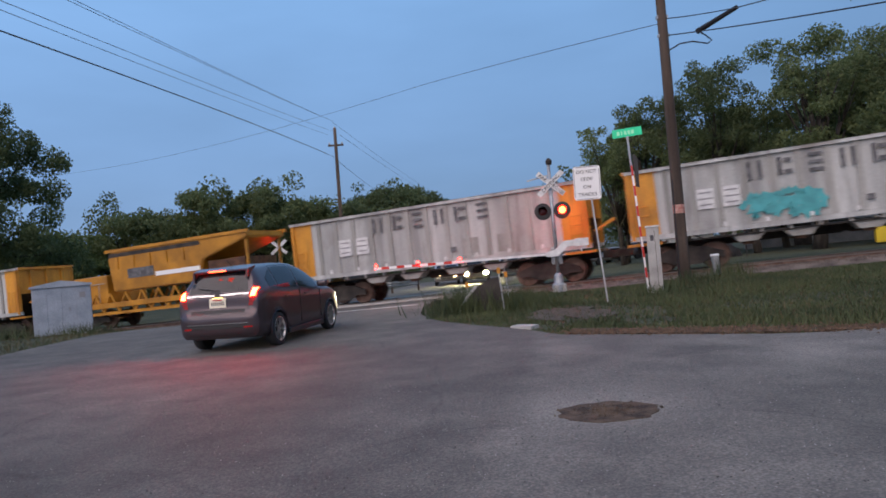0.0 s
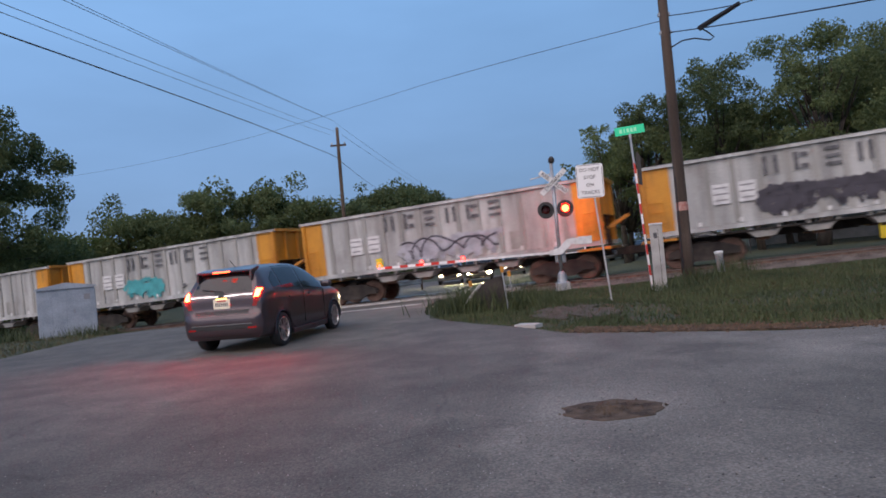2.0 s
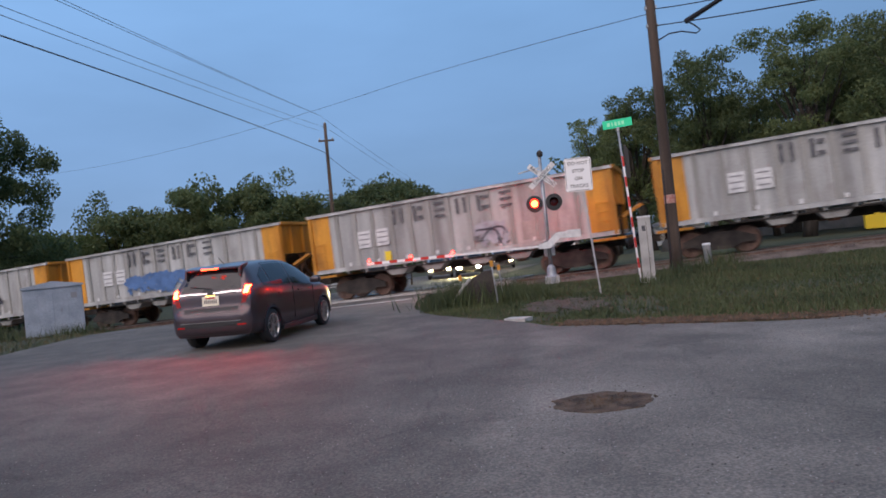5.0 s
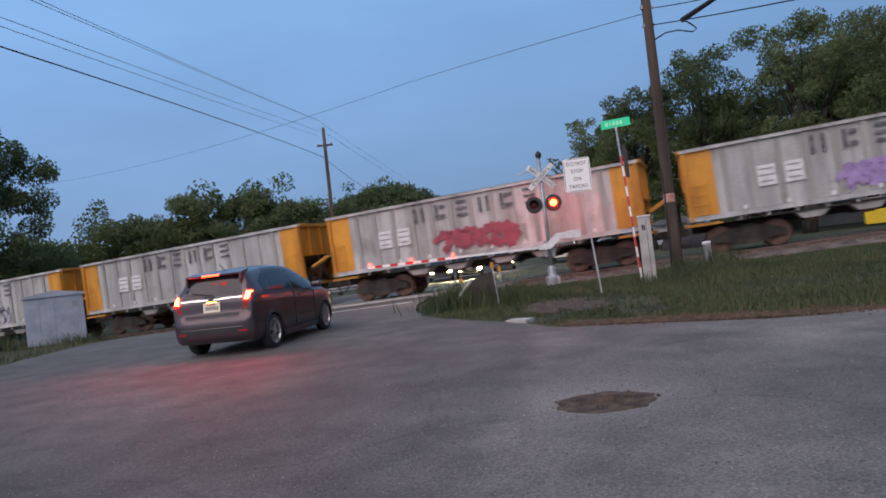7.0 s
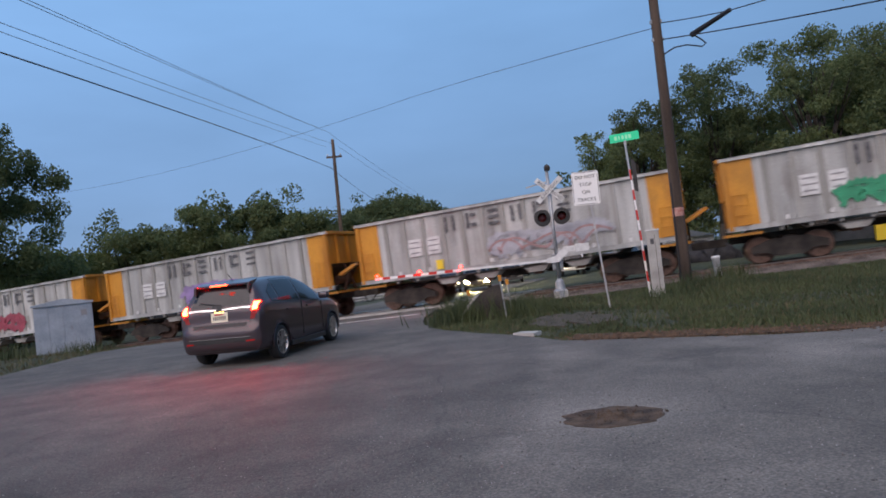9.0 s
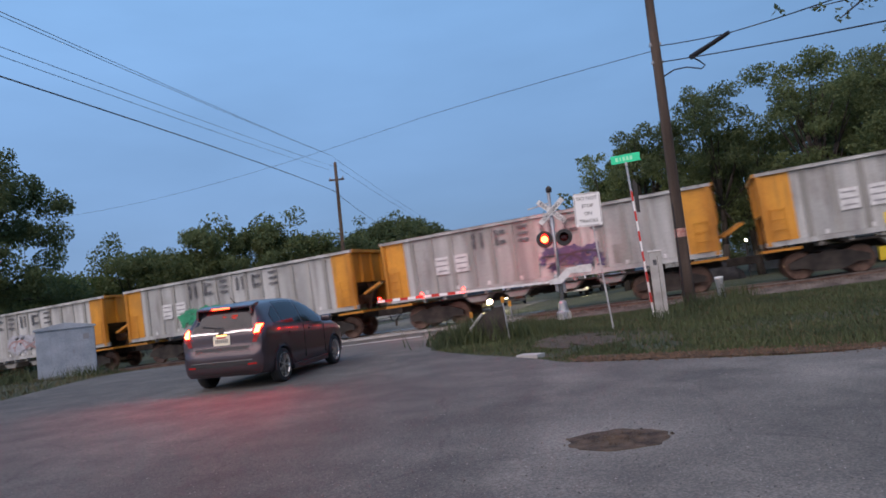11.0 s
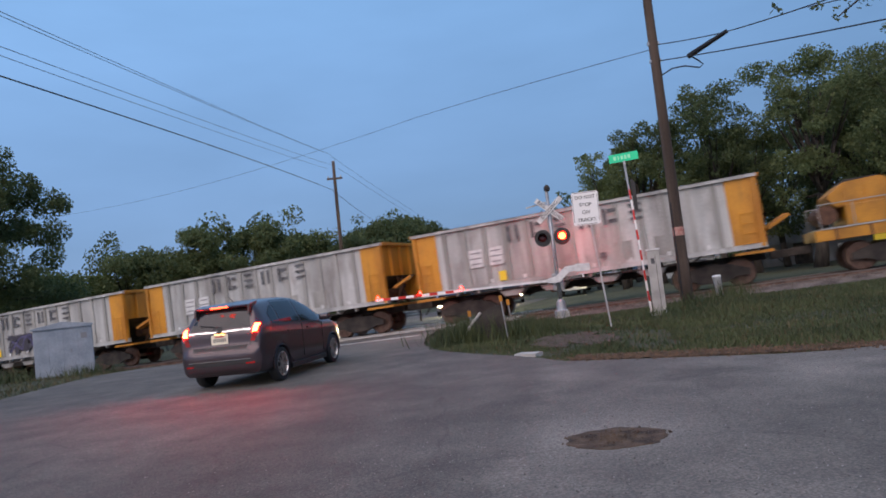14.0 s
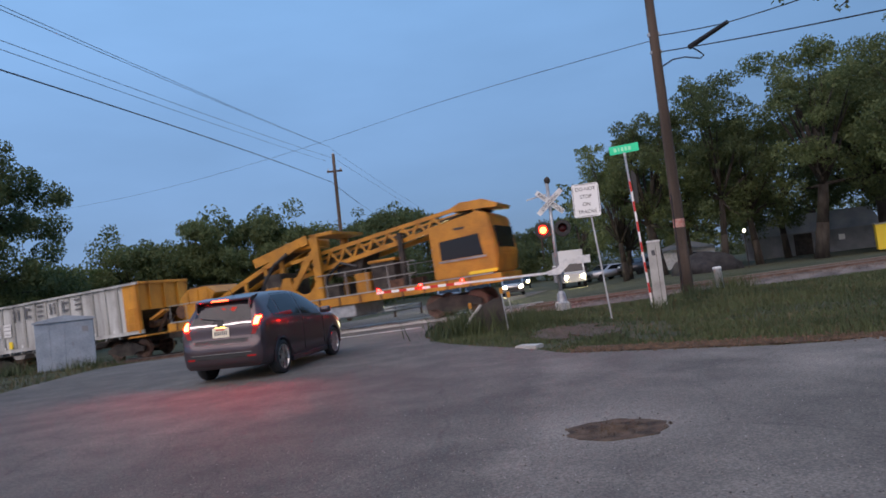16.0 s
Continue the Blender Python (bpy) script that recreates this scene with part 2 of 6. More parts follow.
CARPAINT = plain("metallic_grey_paint", (0.064, 0.047, 0.053), 0.28, 0.45, 0.5)
CARGLASS = plain("tinted_glass", (0.012, 0.013, 0.016), 0.08)
CARGLASS.node_tree.nodes["Principled BSDF"].inputs["Specular IOR Level"].default_value = 0.45
CARBLACK = plain("black_plastic", (0.02, 0.02, 0.02), 0.55)
RUBBER = plain("tyre_rubber", (0.02, 0.02, 0.02), 0.85)
ALLOY = plain("alloy_rim", (0.55, 0.54, 0.53), 0.3, 0.9)
CHROME = plain("chrome", (0.8, 0.8, 0.8), 0.12, 1.0)
PLATE = plain("plate_white", (0.78, 0.72, 0.55), 0.5)
TAILLENS = glowing("lit_tail_lens", (1.0, 0.006, 0.004), 0.16)
TAILCORE = glowing("lit_brake_lamp", (1.0, 0.0028, 0.0007), 1200.0)
HIGHLAMP = glowing("lit_high_brake_lamp", (1.0, 0.05, 0.015), 14.0)
PLATEGLOW = glowing("lit_plate_lamp", (1.0, 0.50, 0.08), 14.0)
TAILLENS.node_tree.nodes["Principled BSDF"].inputs["Base Color"].default_value = (0.06, 0.001, 0.001, 1)
TAILLENS.node_tree.nodes["Principled BSDF"].inputs["Roughness"].default_value = 0.5
TAILRED = plain("red_lens", (0.35, 0.01, 0.01), 0.15, 0.0, 0.5)
SIGNALGLOW = glowing("lit_signal_lens", (1.0, 0.0032, 0.0008), 620.0)
# added glow for an unseen rear pair, throws red onto the passing train
SIGNALFILL = glowing("added_rear_signal_glow", (1.0, 0.0010, 0.0003), 330.0)
SIGNALDARK = plain("unlit_signal_lens", (0.08, 0.01, 0.01), 0.2)
GATEGLOW = glowing("lit_gate_lamp", (1.0, 0.0035, 0.0025), 160.0)
HEADGLOW = glowing("lit_headlamp", (1.0, 0.82, 0.42), 120.0)
MAINBEAM = glowing("lit_main_beam", (1.0, 0.88, 0.42), 2600.0)
FOGGLOW = glowing("lit_running_lamp", (1.0, 0.85, 0.65), 0.7)
LAMPGLOW = glowing("lit_street_lamp", (1.0, 0.85, 0.55), 60.0)
SHEDGREY = surface("corrugated_metal", [(0.16, 0.17, 0.18), (0.26, 0.27, 0.28)], 1, 20, 0.6, 0.2, 0.1)
SHEDROOF = surface("blue_grey_roofing", [(0.18, 0.22, 0.26), (0.30, 0.34, 0.38)], 1, 20, 0.5, 0.3, 0.1)
TARP = surface("dark_heap", [(0.015, 0.015, 0.017), (0.035, 0.033, 0.033)], 3, 30, 0.95, bump=0.8)
CABLE = plain("cable_black", (0.012, 0.012, 0.014), 0.7)

# ---- mesh helpers ----


def finish(name, bm, material, parent=None, smooth=False):
    me = bpy.data.meshes.new(name)
    bmesh.ops.recalc_face_normals(bm, faces=bm.faces)
    bm.to_mesh(me)
    bm.free()
    for p in me.polygons:
        p.use_smooth = smooth
    for mat in material if isinstance(material, (list, tuple)) else [material]:
        me.materials.append(mat)
    ob = new(name, me)
    ob.parent = parent
    return ob


def part(name, bm, material, parent, label="", smooth=False):
    return tagged(finish(name, bm, material, parent, smooth), label)


def empty(name, m=None):
    ob = new(name)
    ob.empty_display_size = 0.2
    if m is not None:
        ob.matrix_world = m
    return ob


def box(x0, x1, y0, y1, z0, z1, bevel=0.0, bm=None, m=None):
    b = bmesh.new()
    bmesh.ops.create_cube(b, size=1)
    for v in b.verts:
        v.co = Vector((x0 + (x1 - x0) * (v.co.x + 0.5), y0 + (y1 - y0) * (v.co.y + 0.5), z0 + (z1 - z0) * (v.co.z + 0.5)))
    if bevel:
        bmesh.ops.bevel(b, geom=b.edges[:], offset=bevel, segments=2, affect="EDGES", profile=0.6)
    return join(bm, b, m)


def join(bm, b, m=None):
    if m is not None:
        b.transform(m)
    if bm is None:
        return b
    me = bpy.data.meshes.new("tmp")
    b.to_mesh(me)
    b.free()
    bm.from_mesh(me)
    bpy.data.meshes.remove(me)
    return bm


def tube(p, q, r0, r1=None, seg=10, bm=None, caps=True):
    """A tapered round bar from p to q."""
    p, q = Vector(p), Vector(q)
    b = bmesh.new()
    bmesh.ops.create_cone(b, cap_ends=caps, segments=seg, radius1=r0, radius2=r0 if r1 is None else r1, depth=(q - p).length)
    m = Matrix.Translation((p + q) / 2) @ (q - p).to_track_quat("Z", "Y").to_matrix().to_4x4()
    return join(bm, b, m)


def beam(p, q, w, h, bm=None):
    """A square bar from p to q, w wide sideways and h high."""
    p, q = Vector(p), Vector(q)
    L = (q - p).length
    m = Matrix.Translation((p + q) / 2) @ (q - p).to_track_quat("X", "Z").to_matrix().to_4x4()
    return box(-L / 2, L / 2, -w / 2, w / 2, -h / 2, h / 2, 0, bm, m)


def sweep(points, r, seg=6, bm=None):
    """One bent round bar through the points."""
    b = bmesh.new()
    rings = []
    for i, p in enumerate(points):
        d = (Vector(points[min(i + 1, len(points) - 1)]) - Vector(points[max(i - 1, 0)])).to_track_quat("Z", "Y").to_matrix()
        rings.append([b.verts.new(Vector(p) + d @ Vector((r * math.cos(2 * math.pi * k / seg), r * math.sin(2 * math.pi * k / seg), 0))) for k in range(seg)])
    for r0, r1 in zip(rings, rings[1:]):
        for k in range(seg):
            b.faces.new((r0[k], r0[(k + 1) % seg], r1[(k + 1) % seg], r1[k]))
    b.faces.new(rings[0][::-1])
    b.faces.new(rings[-1])
    return join(bm, b)


def prism(outline, y0, y1, bm=None, m=None):
    """An outline of (x, z) points pushed from y0 to y1."""
    b = bmesh.new()
    a = [b.verts.new((x, y0, z)) for x, z in outline]
    c = [b.verts.new((x, y1, z)) for x, z in outline]
    n = len(outline)
    b.faces.new(a)
    b.faces.new(c[::-1])
    for i in range(n):
        b.faces.new((a[i], c[i], c[(i + 1) % n], a[(i + 1) % n]))
    return join(bm, b, m)


def lathe(profile, seg=20, bm=None, m=None, caps=True):
    """(radius, z) points turned round z."""
    b = bmesh.new()
    rings = [[b.verts.new((r * math.cos(2 * math.pi * i / seg), r * math.sin(2 * math.pi * i / seg), z)) for i in range(seg)] for r, z in profile]
    for r0, r1 in zip(rings, rings[1:]):
        for i in range(seg):
            b.faces.new((r0[i], r0[(i + 1) % seg], r1[(i + 1) % seg], r1[i]))
    if caps:
        b.faces.new(rings[0][::-1])
        b.faces.new(rings[-1])
    return join(bm, b, m)


def lettering(name, text, size, m, material, parent, depth=0.004):
    cu = bpy.data.curves.new(name, "FONT")
    cu.body, cu.size, cu.align_x, cu.align_y, cu.extrude = text, size, "CENTER", "CENTER", depth
    tmp = bpy.data.objects.new(name, cu)
    scene.collection.objects.link(tmp)
    bpy.context.view_layer.update()
    me = bpy.data.meshes.new_from_object(tmp.evaluated_get(bpy.context.evaluated_depsgraph_get()))
    bpy.data.objects.remove(tmp)
    bpy.data.curves.remove(cu)
    me.materials.append(material)
    ob = new(name, me)
    ob.parent = parent
    ob.matrix_local = m
    return ob


# ---- the lie of the land ----
PSI, GRADE, TRACK_N = radians(-21.5), 0.0358, 25.35
ALONG, ACROSS = Vector((math.cos(PSI), math.sin(PSI), 0)), Vector((-math.sin(PSI), math.cos(PSI), 0))


def rail_z(u):
    return 0.28 + GRADE * u


def ramp(v, a, b):
    k = min(1.0, max(0.0, (v - a) / (b - a)))
    return k * k * (3 - 2 * k)


def land(x, y):
    n, u = ACROSS.x * x + ACROSS.y * y, ALONG.x * x + ALONG.y * y
    w = min(1.0, max(0.0, (n - 13) / 10))
    far = 1 - 0.8 * min(1.0, max(0.0, (n - 29) / 14))
    ditch = 0.40 * ramp(n, 20.6, 22.4) * (1 - ramp(n, 28.5, 31.5)) * max(ramp(u, -6.4, -4.6) * (1 - 0.45 * ramp(u, 0.0, 6.0)), ramp(-u, 15.6, 18.0))
    return (0.2 + GRADE * min(40, max(-40, u))) * w * w * (3 - 2 * w) * far - ditch - 0.6 * ramp(n, 30, 46) * ramp(-u, 2, 12)


def on_land(x, y, dz=0.0):
    return Vector((x, y, land(x, y) + dz))


def by_track(u, n, z=0.0):
    """The place u along and n across, z above the rail heads."""
    return ALONG * u + ACROSS * n + Vector((0, 0, rail_z(u) + z))


def sheet(name, xs, ys, inside, lift, material):
    b = bmesh.new()
    grid = {}
    for i, x in enumerate(xs):
        for j, y in enumerate(ys):
            grid[i, j] = b.verts.new((x, y, land(x, y) + lift(x, y)))
    for i in range(len(xs) - 1):
        for j in range(len(ys) - 1):
            if inside((xs[i] + xs[i + 1]) / 2, (ys[j] + ys[j + 1]) / 2):
                b.faces.new((grid[i, j], grid[i + 1, j], grid[i + 1, j + 1], grid[i, j + 1]))
    bmesh.ops.delete(b, geom=[v for v in b.verts if not v.link_faces], context="VERTS")
    return finish(name, b, material, None, True)


def steps(*spans):
    out = []
    for a, b, n in spans:
        out += [a + (b - a) * i / n for i in range(n)]
    return out + [spans[-1][1]]


FAR = steps((-3000, -300, 5), (-300, -60, 8), (-60, 60, 240), (60, 300, 8), (300, 3000, 5))
tagged(sheet("ground", FAR, FAR, lambda x, y: True, lambda x, y: -0.03 + 0.02 * noise.noise((x * 0.4, y * 0.4, 0)), GROUND),
       "grassy soil with bare dirt patches", "ground", kind="structure")

# right edge of the through road, then the corner into the side street
EDGE = [(-60, -0.2), (8.5, 5.6), (8.9, 4.5), (9.75, 3.2), (10.2, 2.5), (10.7, 1.8), (11.4, 1.5), (12.2, 1.15), (13.5, 0.35), (15.4, -0.5), (17.5, -0.75), (20, -0.75), (26, -0.35), (34, 1.0), (45, 4.0), (60, 9.0)]


def road_right(y):
    for (y0, x0), (y1, x1) in zip(EDGE, EDGE[1:]):
        if y0 <= y <= y1:
            return x0 + (x1 - x0) * (y - y0) / (y1 - y0)
    return 9.0


def road_left(y):
    return -10.4 + (0.02 * (y - 15) if y < 24 else 0.18 + 0.22 * (y - 24))


def road_surface():
    b = bmesh.new()
    ys = steps((-40, 6, 20), (6, 20, 56), (20, 60, 60))
    rows = []
    for y in ys:
        lo = road_left(y) + 0.12 * noise.noise((y * 0.8, 3.1, 0))
        hi = (40.0 if y < 8.0 else road_right(y)) + 0.10 * noise.noise((y * 1.7, 9.1, 0))
        if y >= 8.0 and y < 8.6:
            hi = 5.6 + (8.6 - y) * 58
        xs = [lo + (hi - lo) * i / 40 for i in range(41)]
        rows.append([b.verts.new((x, y, land(x, y) + 0.025)) for x in xs])
    for r0, r1 in zip(rows, rows[1:]):
        for i in range(40):
            b.faces.new((r0[i], r0[i + 1], r1[i + 1], r1[i]))
    return tagged(finish("road", b, ASPHALT, None, True), "worn grey asphalt road with fine cracks", "road", kind="structure")


road_surface()

# ---- the railway ----


def railway():
    bed = bmesh.new()
    us = steps((-120, -60, 10), (-60, 40, 100), (40, 140, 10))
    prof = [(-3.6, -0.62), (-2.9, -0.40), (-2.2, -0.22), (-1.6, -0.13), (-0.8, -0.14), (0, -0.14), (0.8, -0.14), (1.6, -0.13), (2.2, -0.22), (3.0, -0.45), (3.6, -0.62)]
    rows = [[bed.verts.new(by_track(u, TRACK_N + n + 0.06 * noise.noise((u * 2, n * 3, 1)), z + 0.04 * noise.noise((u * 3, n * 3, 0)))) for n, z in prof] for u in us]
    for r0, r1 in zip(rows, rows[1:]):
        for i in range(len(prof) - 1):
            bed.faces.new((r0[i], r0[i + 1], r1[i + 1], r1[i]))
    tagged(finish("ballast_bed", bed, BALLAST, None, True), "grey crushed stone ballast under the railway track", "ballast", kind="structure")
    for side in (-0.7175, 0.7175):
        track = empty("rail")
        tagged(track, "rusty steel rail with a polished head", "rail", "rails of the track", "structure")
        for nm, hw, z0, z1, mat in (("foot", 0.07, -0.15, -0.13, RAILSTEEL), ("web", 0.012, -0.13, -0.04, RAILSTEEL), ("head", 0.036, -0.04, 0.0, RAILTOP)):
            b = bmesh.new()
            ends = [[b.verts.new(by_track(u, TRACK_N + side + dn, z)) for dn, z in ((-hw, z0), (hw, z0), (hw, z1), (-hw, z1))] for u in (-120, 140)]
            for i in range(4):
                b.faces.new((ends[0][i], ends[0][(i + 1) % 4], ends[1][(i + 1) % 4], ends[1][i]))
            b.faces.new(ends[0])
            b.faces.new(ends[1][::-1])
            part(nm, b, mat, track)
    stones = random.Random(5)
    verts, faces = [], []
    for _ in range(15000):
        u, dn = stones.uniform(-12, 26), stones.uniform(-3.7, -0.9)
        zz = -0.14 if dn > -1.6 else -0.14 - (-1.6 - dn) * 0.235
        c, s = by_track(u, TRACK_N + dn, zz + 0.015), stones.uniform(0.025, 0.06)
        k = len(verts)
        for _i in range(6):
            d = Vector((0, 0, 0))
            d[_i // 2] = (1 if _i % 2 else -1) * s * stones.uniform(0.6, 1.3)
            d.rotate(Euler((stones.uniform(-0.4, 0.4), stones.uniform(-0.4, 0.4), 0)))
            verts.append(c + d)
        for a in (0, 1):
            for bb in (2, 3):
                for cc in (4, 5):
                    faces.append((k + a, k + bb, k + cc))
    me = bpy.data.meshes.new("ballast_stones")
    me.from_pydata(verts, [], faces)
    me.materials.append(BALLAST)
    tagged(new("ballast_stones", me), "loose crushed grey ballast stones beside the rails", "ballast", kind="stuff")
    tie = box(-0.11, 0.11, -1.3, 1.3, -0.30, -0.145, 0.01)
    me = None
    sleepers = empty("sleeper_row")
    tagged(sleepers, "dark creosoted timber sleepers under the rails", "sleepers", kind="structure")
    for i in range(120):
        u = -30 + i * 0.55
        if -15.5 < u < -6.5:
            continue
        if me is None:
            ob = finish("sleeper", tie, TIMBER, sleepers)
            me = ob.data
        else:
            ob = new("sleeper", me)
            ob.parent = sleepers
        ob.matrix_local = Matrix.Translation(by_track(u, TRACK_N)) @ pose(0, 0, 0, 0, -math.degrees(math.atan(GRADE)), math.degrees(PSI))
    # crossing panels between and beside the rails
    for k, (n0, n1) in enumerate(((-2.0, -0.80), (-0.64, 0.64), (0.80, 2.0))):
        b = bmesh.new()
        q = []
        for z in (-0.2, -0.012):
            for u, n in ((-15.4, n0), (-6.6, n0), (-6.6, n1), (-15.4, n1)):
                q.append(b.verts.new(by_track(u, TRACK_N + n, z)))
        for f in ((0, 1, 2, 3), (7, 6, 5, 4), (0, 4, 5, 1), (1, 5, 6, 2), (2, 6, 7, 3), (3, 7, 4, 0)):
            b.faces.new([q[i] for i in f])
        tagged(finish("crossing_panel", b, CONCRETE), "weathered concrete road panel between the rails", "crossing panel", "panels of the level crossing", "structure")


railway()

# ---- rolling stock ----
PITCH, BODY = 13.66, 12.32


def wheel_truck(parent, x):
    """A two-axle bogie at x on a wagon: side frames, bolster and two wheelsets."""
    t = empty("bogie")
    t.parent, t.location = parent, (x, 0, 0)
    b = bmesh.new()
    for s in (-1, 1):
        prism([(-1.15, 0.36), (-0.75, 0.36), (-0.4, 0.2), (0.4, 0.2), (0.75, 0.36), (1.15, 0.36), (1.15, 0.56), (0.55, 0.78), (-0.55, 0.78), (-1.15, 0.56)], s * 1.0 - 0.06, s * 1.0 + 0.06, b)
        for dx in (-0.16, 0, 0.16):
            tube((dx, s * 1.0, 0.25), (dx, s * 1.0, 0.62), 0.06, seg=8, bm=b)
    part("side_frame", b, GRIME, t)
    part("bolster", box(-0.2, 0.2, -1.0, 1.0, 0.55, 0.85, 0.02), GRIME, t)
    for dx in (-0.86, 0.86):
        w = lathe([(0.08, -0.82), (0.08, -0.77), (0.44, -0.77), (0.46, -0.72), (0.46, -0.68), (0.49, -0.66), (0.47, -0.64), (0.2, -0.68), (0.09, -0.6), (0.08, 0.6), (0.2, 0.68), (0.47, 0.64), (0.49, 0.66), (0.46, 0.68), (0.46, 0.72), (0.44, 0.77), (0.08, 0.77), (0.08, 0.82)], 20, None, pose(0, 0, 0, 90, 0, 0))
        ob = part("wheelset", w, RAILSTEEL, t)
        ob.location = (dx, 0, 0.46)
    return t


def letter_block(parent, x, z, w, h, y, mat=None, name="letter_block"):
    ob = part(name, box(x - w / 2, x + w / 2, y - 0.004, y + 0.004, z - h / 2, z + h / 2), mat or LETTERGREY, parent)
    return ob


def hopper():
    """A ballast hopper; x along it from its middle, z from the rail heads; the near side is -y."""
    car = empty("hopper_wagon")
    L, W, z0, z1 = BODY / 2, 1.56, 1.20, 3.59
    xe = L - 0.98
    for s in (-1, 1):
        part("side_sheet", box(-xe, xe, s * (W - 0.05), s * W, z0 + 0.12, z1 - 0.1, 0), HOPPERWHITE, car)
        for i in range(13):
            x = -xe + 0.35 + i * (2 * xe - 0.7) / 12
            part("side_rib", prism([(x - 0.085, z0 + 0.1), (x + 0.085, z0 + 0.1), (x + 0.085, z1 - 0.12), (x - 0.085, z1 - 0.12)], s * W, s * (W + 0.055)), RIBGREY, car)
        part("top_rail", box(-L, L, s * (W - 0.07), s * (W + 0.10), z1 - 0.11, z1, 0.015), HOPPERWHITE, car)
        part("side_sill", box(-L, L, s * (W - 0.09), s * (W + 0.06), z0 - 0.03, z0 + 0.13, 0.01), HOPPERWHITE, car)
        for e in (-1, 1):
            b = box(e * xe if e > 0 else -L, L if e > 0 else -xe, s * (W - 0.05), s * (W + 0.02), z0 + 0.12, z1 - 0.1)
            part("end_side_panel", b, YELLOW, car, "yellow painted end panel")
            part("corner_post", box(e * (L - 0.10) - 0.06, e * (L - 0.10) + 0.06, s * (W - 0.04), s * (W + 0.09), z0, z1 - 0.1, 0.01), YELLOW, car)
    for e in (-1, 1):
        part("end_wall", box(e * (L - 0.05) - 0.03, e * (L - 0.05) + 0.03, -W + 0.06, W - 0.06, 2.25, z1 - 0.02), YELLOW, car, "yellow painted end wall")
        for y in (-0.9, 0, 0.9):
            part("end_rib", box(e * (L + 0.02) - 0.05, e * (L + 0.02) + 0.05, y - 0.05, y + 0.05, 2.27, z1 - 0.08), YELLOW, car)
        part("end_rail", box(e * (L + 0.02) - 0.07, e * (L + 0.02) + 0.07, -W, W, z1 - 0.12, z1 + 0.01, 0.01), YELLOW, car)
        b = bmesh.new()
        prism([(e * (L - 0.1), 2.32), (e * (L - 2.3), 1.05), (e * (L - 2.3), 0.98), (e * (L - 0.1), 2.24)], -W + 0.08, W - 0.08, b)
        part("slope_sheet", b, GRIME, car)
        part("end_platform", box(e * (L - 1.0) if e > 0 else -L - 0.15, L + 0.15 if e > 0 else e * (L - 1.0), -W + 0.05, W - 0.05, 1.0, 1.09), YELLOW, car)
        b = bmesh.new()
        beam((e * (L - 0.1), -0.5, 1.1), (e * (L - 0.1), 0.35, 2.3), 0.09, 0.09, b)
        beam((e * (L - 0.1), 0.5, 1.1), (e * (L - 0.1), -0.35, 2.3), 0.09, 0.09, b)
        tube((e * (L - 0.45), -0.55, 1.55), (e * (L - 0.45), 0.55, 1.55), 0.2, seg=12, bm=b)
        tube((e * (L - 0.8), 0.7, 1.2), (e * (L - 0.3), 0.7, 1.9), 0.12, seg=10, bm=b)
        part("end_bracing", b, RUST, car, "rusty end braces and air reservoir")
        if e > 0:
            part("deflector_plate", beam((L + 0.05, -0.95, 1.75), (L + 0.75, -0.75, 2.12), 0.5, 0.10), YELLOW, car)
        part("coupler", box(e * (L + 0.1) if e > 0 else -L - 0.72, L + 0.72 if e > 0 else e * (L + 0.1), -0.14, 0.14, 0.72, 1.0, 0.03), GRIME, car)
        part("brake_hose", tube((e * (L + 0.3), 0.3, 0.85), (e * (L + 0.6), 0.12, 0.45), 0.03, seg=8), CARBLACK, car)
        for s in (-1, 1):
            b = bmesh.new()
            for dx in (0.25, 0.68):
                tube((e * (L - dx), s * (W + 0.11), z0 + 0.1), (e * (L - dx), s * (W + 0.11), z0 + 1.2), 0.014, seg=6, bm=b)
            for k in range(4):
                tube((e * (L - 0.25), s * (W + 0.11), z0 + 0.15 + k * 0.33), (e * (L - 0.68), s * (W + 0.11), z0 + 0.15 + k * 0.33), 0.014, seg=6, bm=b)
            part("ladder", b, YELLOW, car)
        wheel_truck(car, e * (L - 1.75))
    part("centre_sill", box(-L, L, -0.2, 0.2, 0.75, 1.0), GRIME, car)
    part("floor", box(-L + 2.3, L - 2.3, -W + 0.1, W - 0.1, 1.0, 1.06), GRIME, car)
    for x in (-2.5, -0.95, 0.95, 2.5):
        for s in (-1, 1):
            part("discharge_chute", prism([(x - 0.55, 1.05), (x + 0.55, 1.05), (x + 0.28, 0.78), (x - 0.28, 0.78)], s * 0.72, s * 1.40), RIBGREY, car)
            part("chute_gate", box(x - 0.16, x + 0.16, s * 1.05 - 0.2, s * 1.05 + 0.2, 0.68, 0.79, 0.01), RUST, car)
    part("air_tank", tube((-0.5, 0.75, 0.86), (0.5, 0.75, 0.86), 0.17, seg=12), GRIME, car)
    for i in range(12):
        x = -4.6 + i * 0.84
        part("sill_gusset", prism([(x - 0.06, 1.18), (x + 0.06, 1.18), (x + 0.03, 1.03), (x - 0.03, 1.03)], -1.56, -1.40), RIBGREY, car)
    # lettering and stencil panels, drawn as plain blocks
    y = -W - 0.008
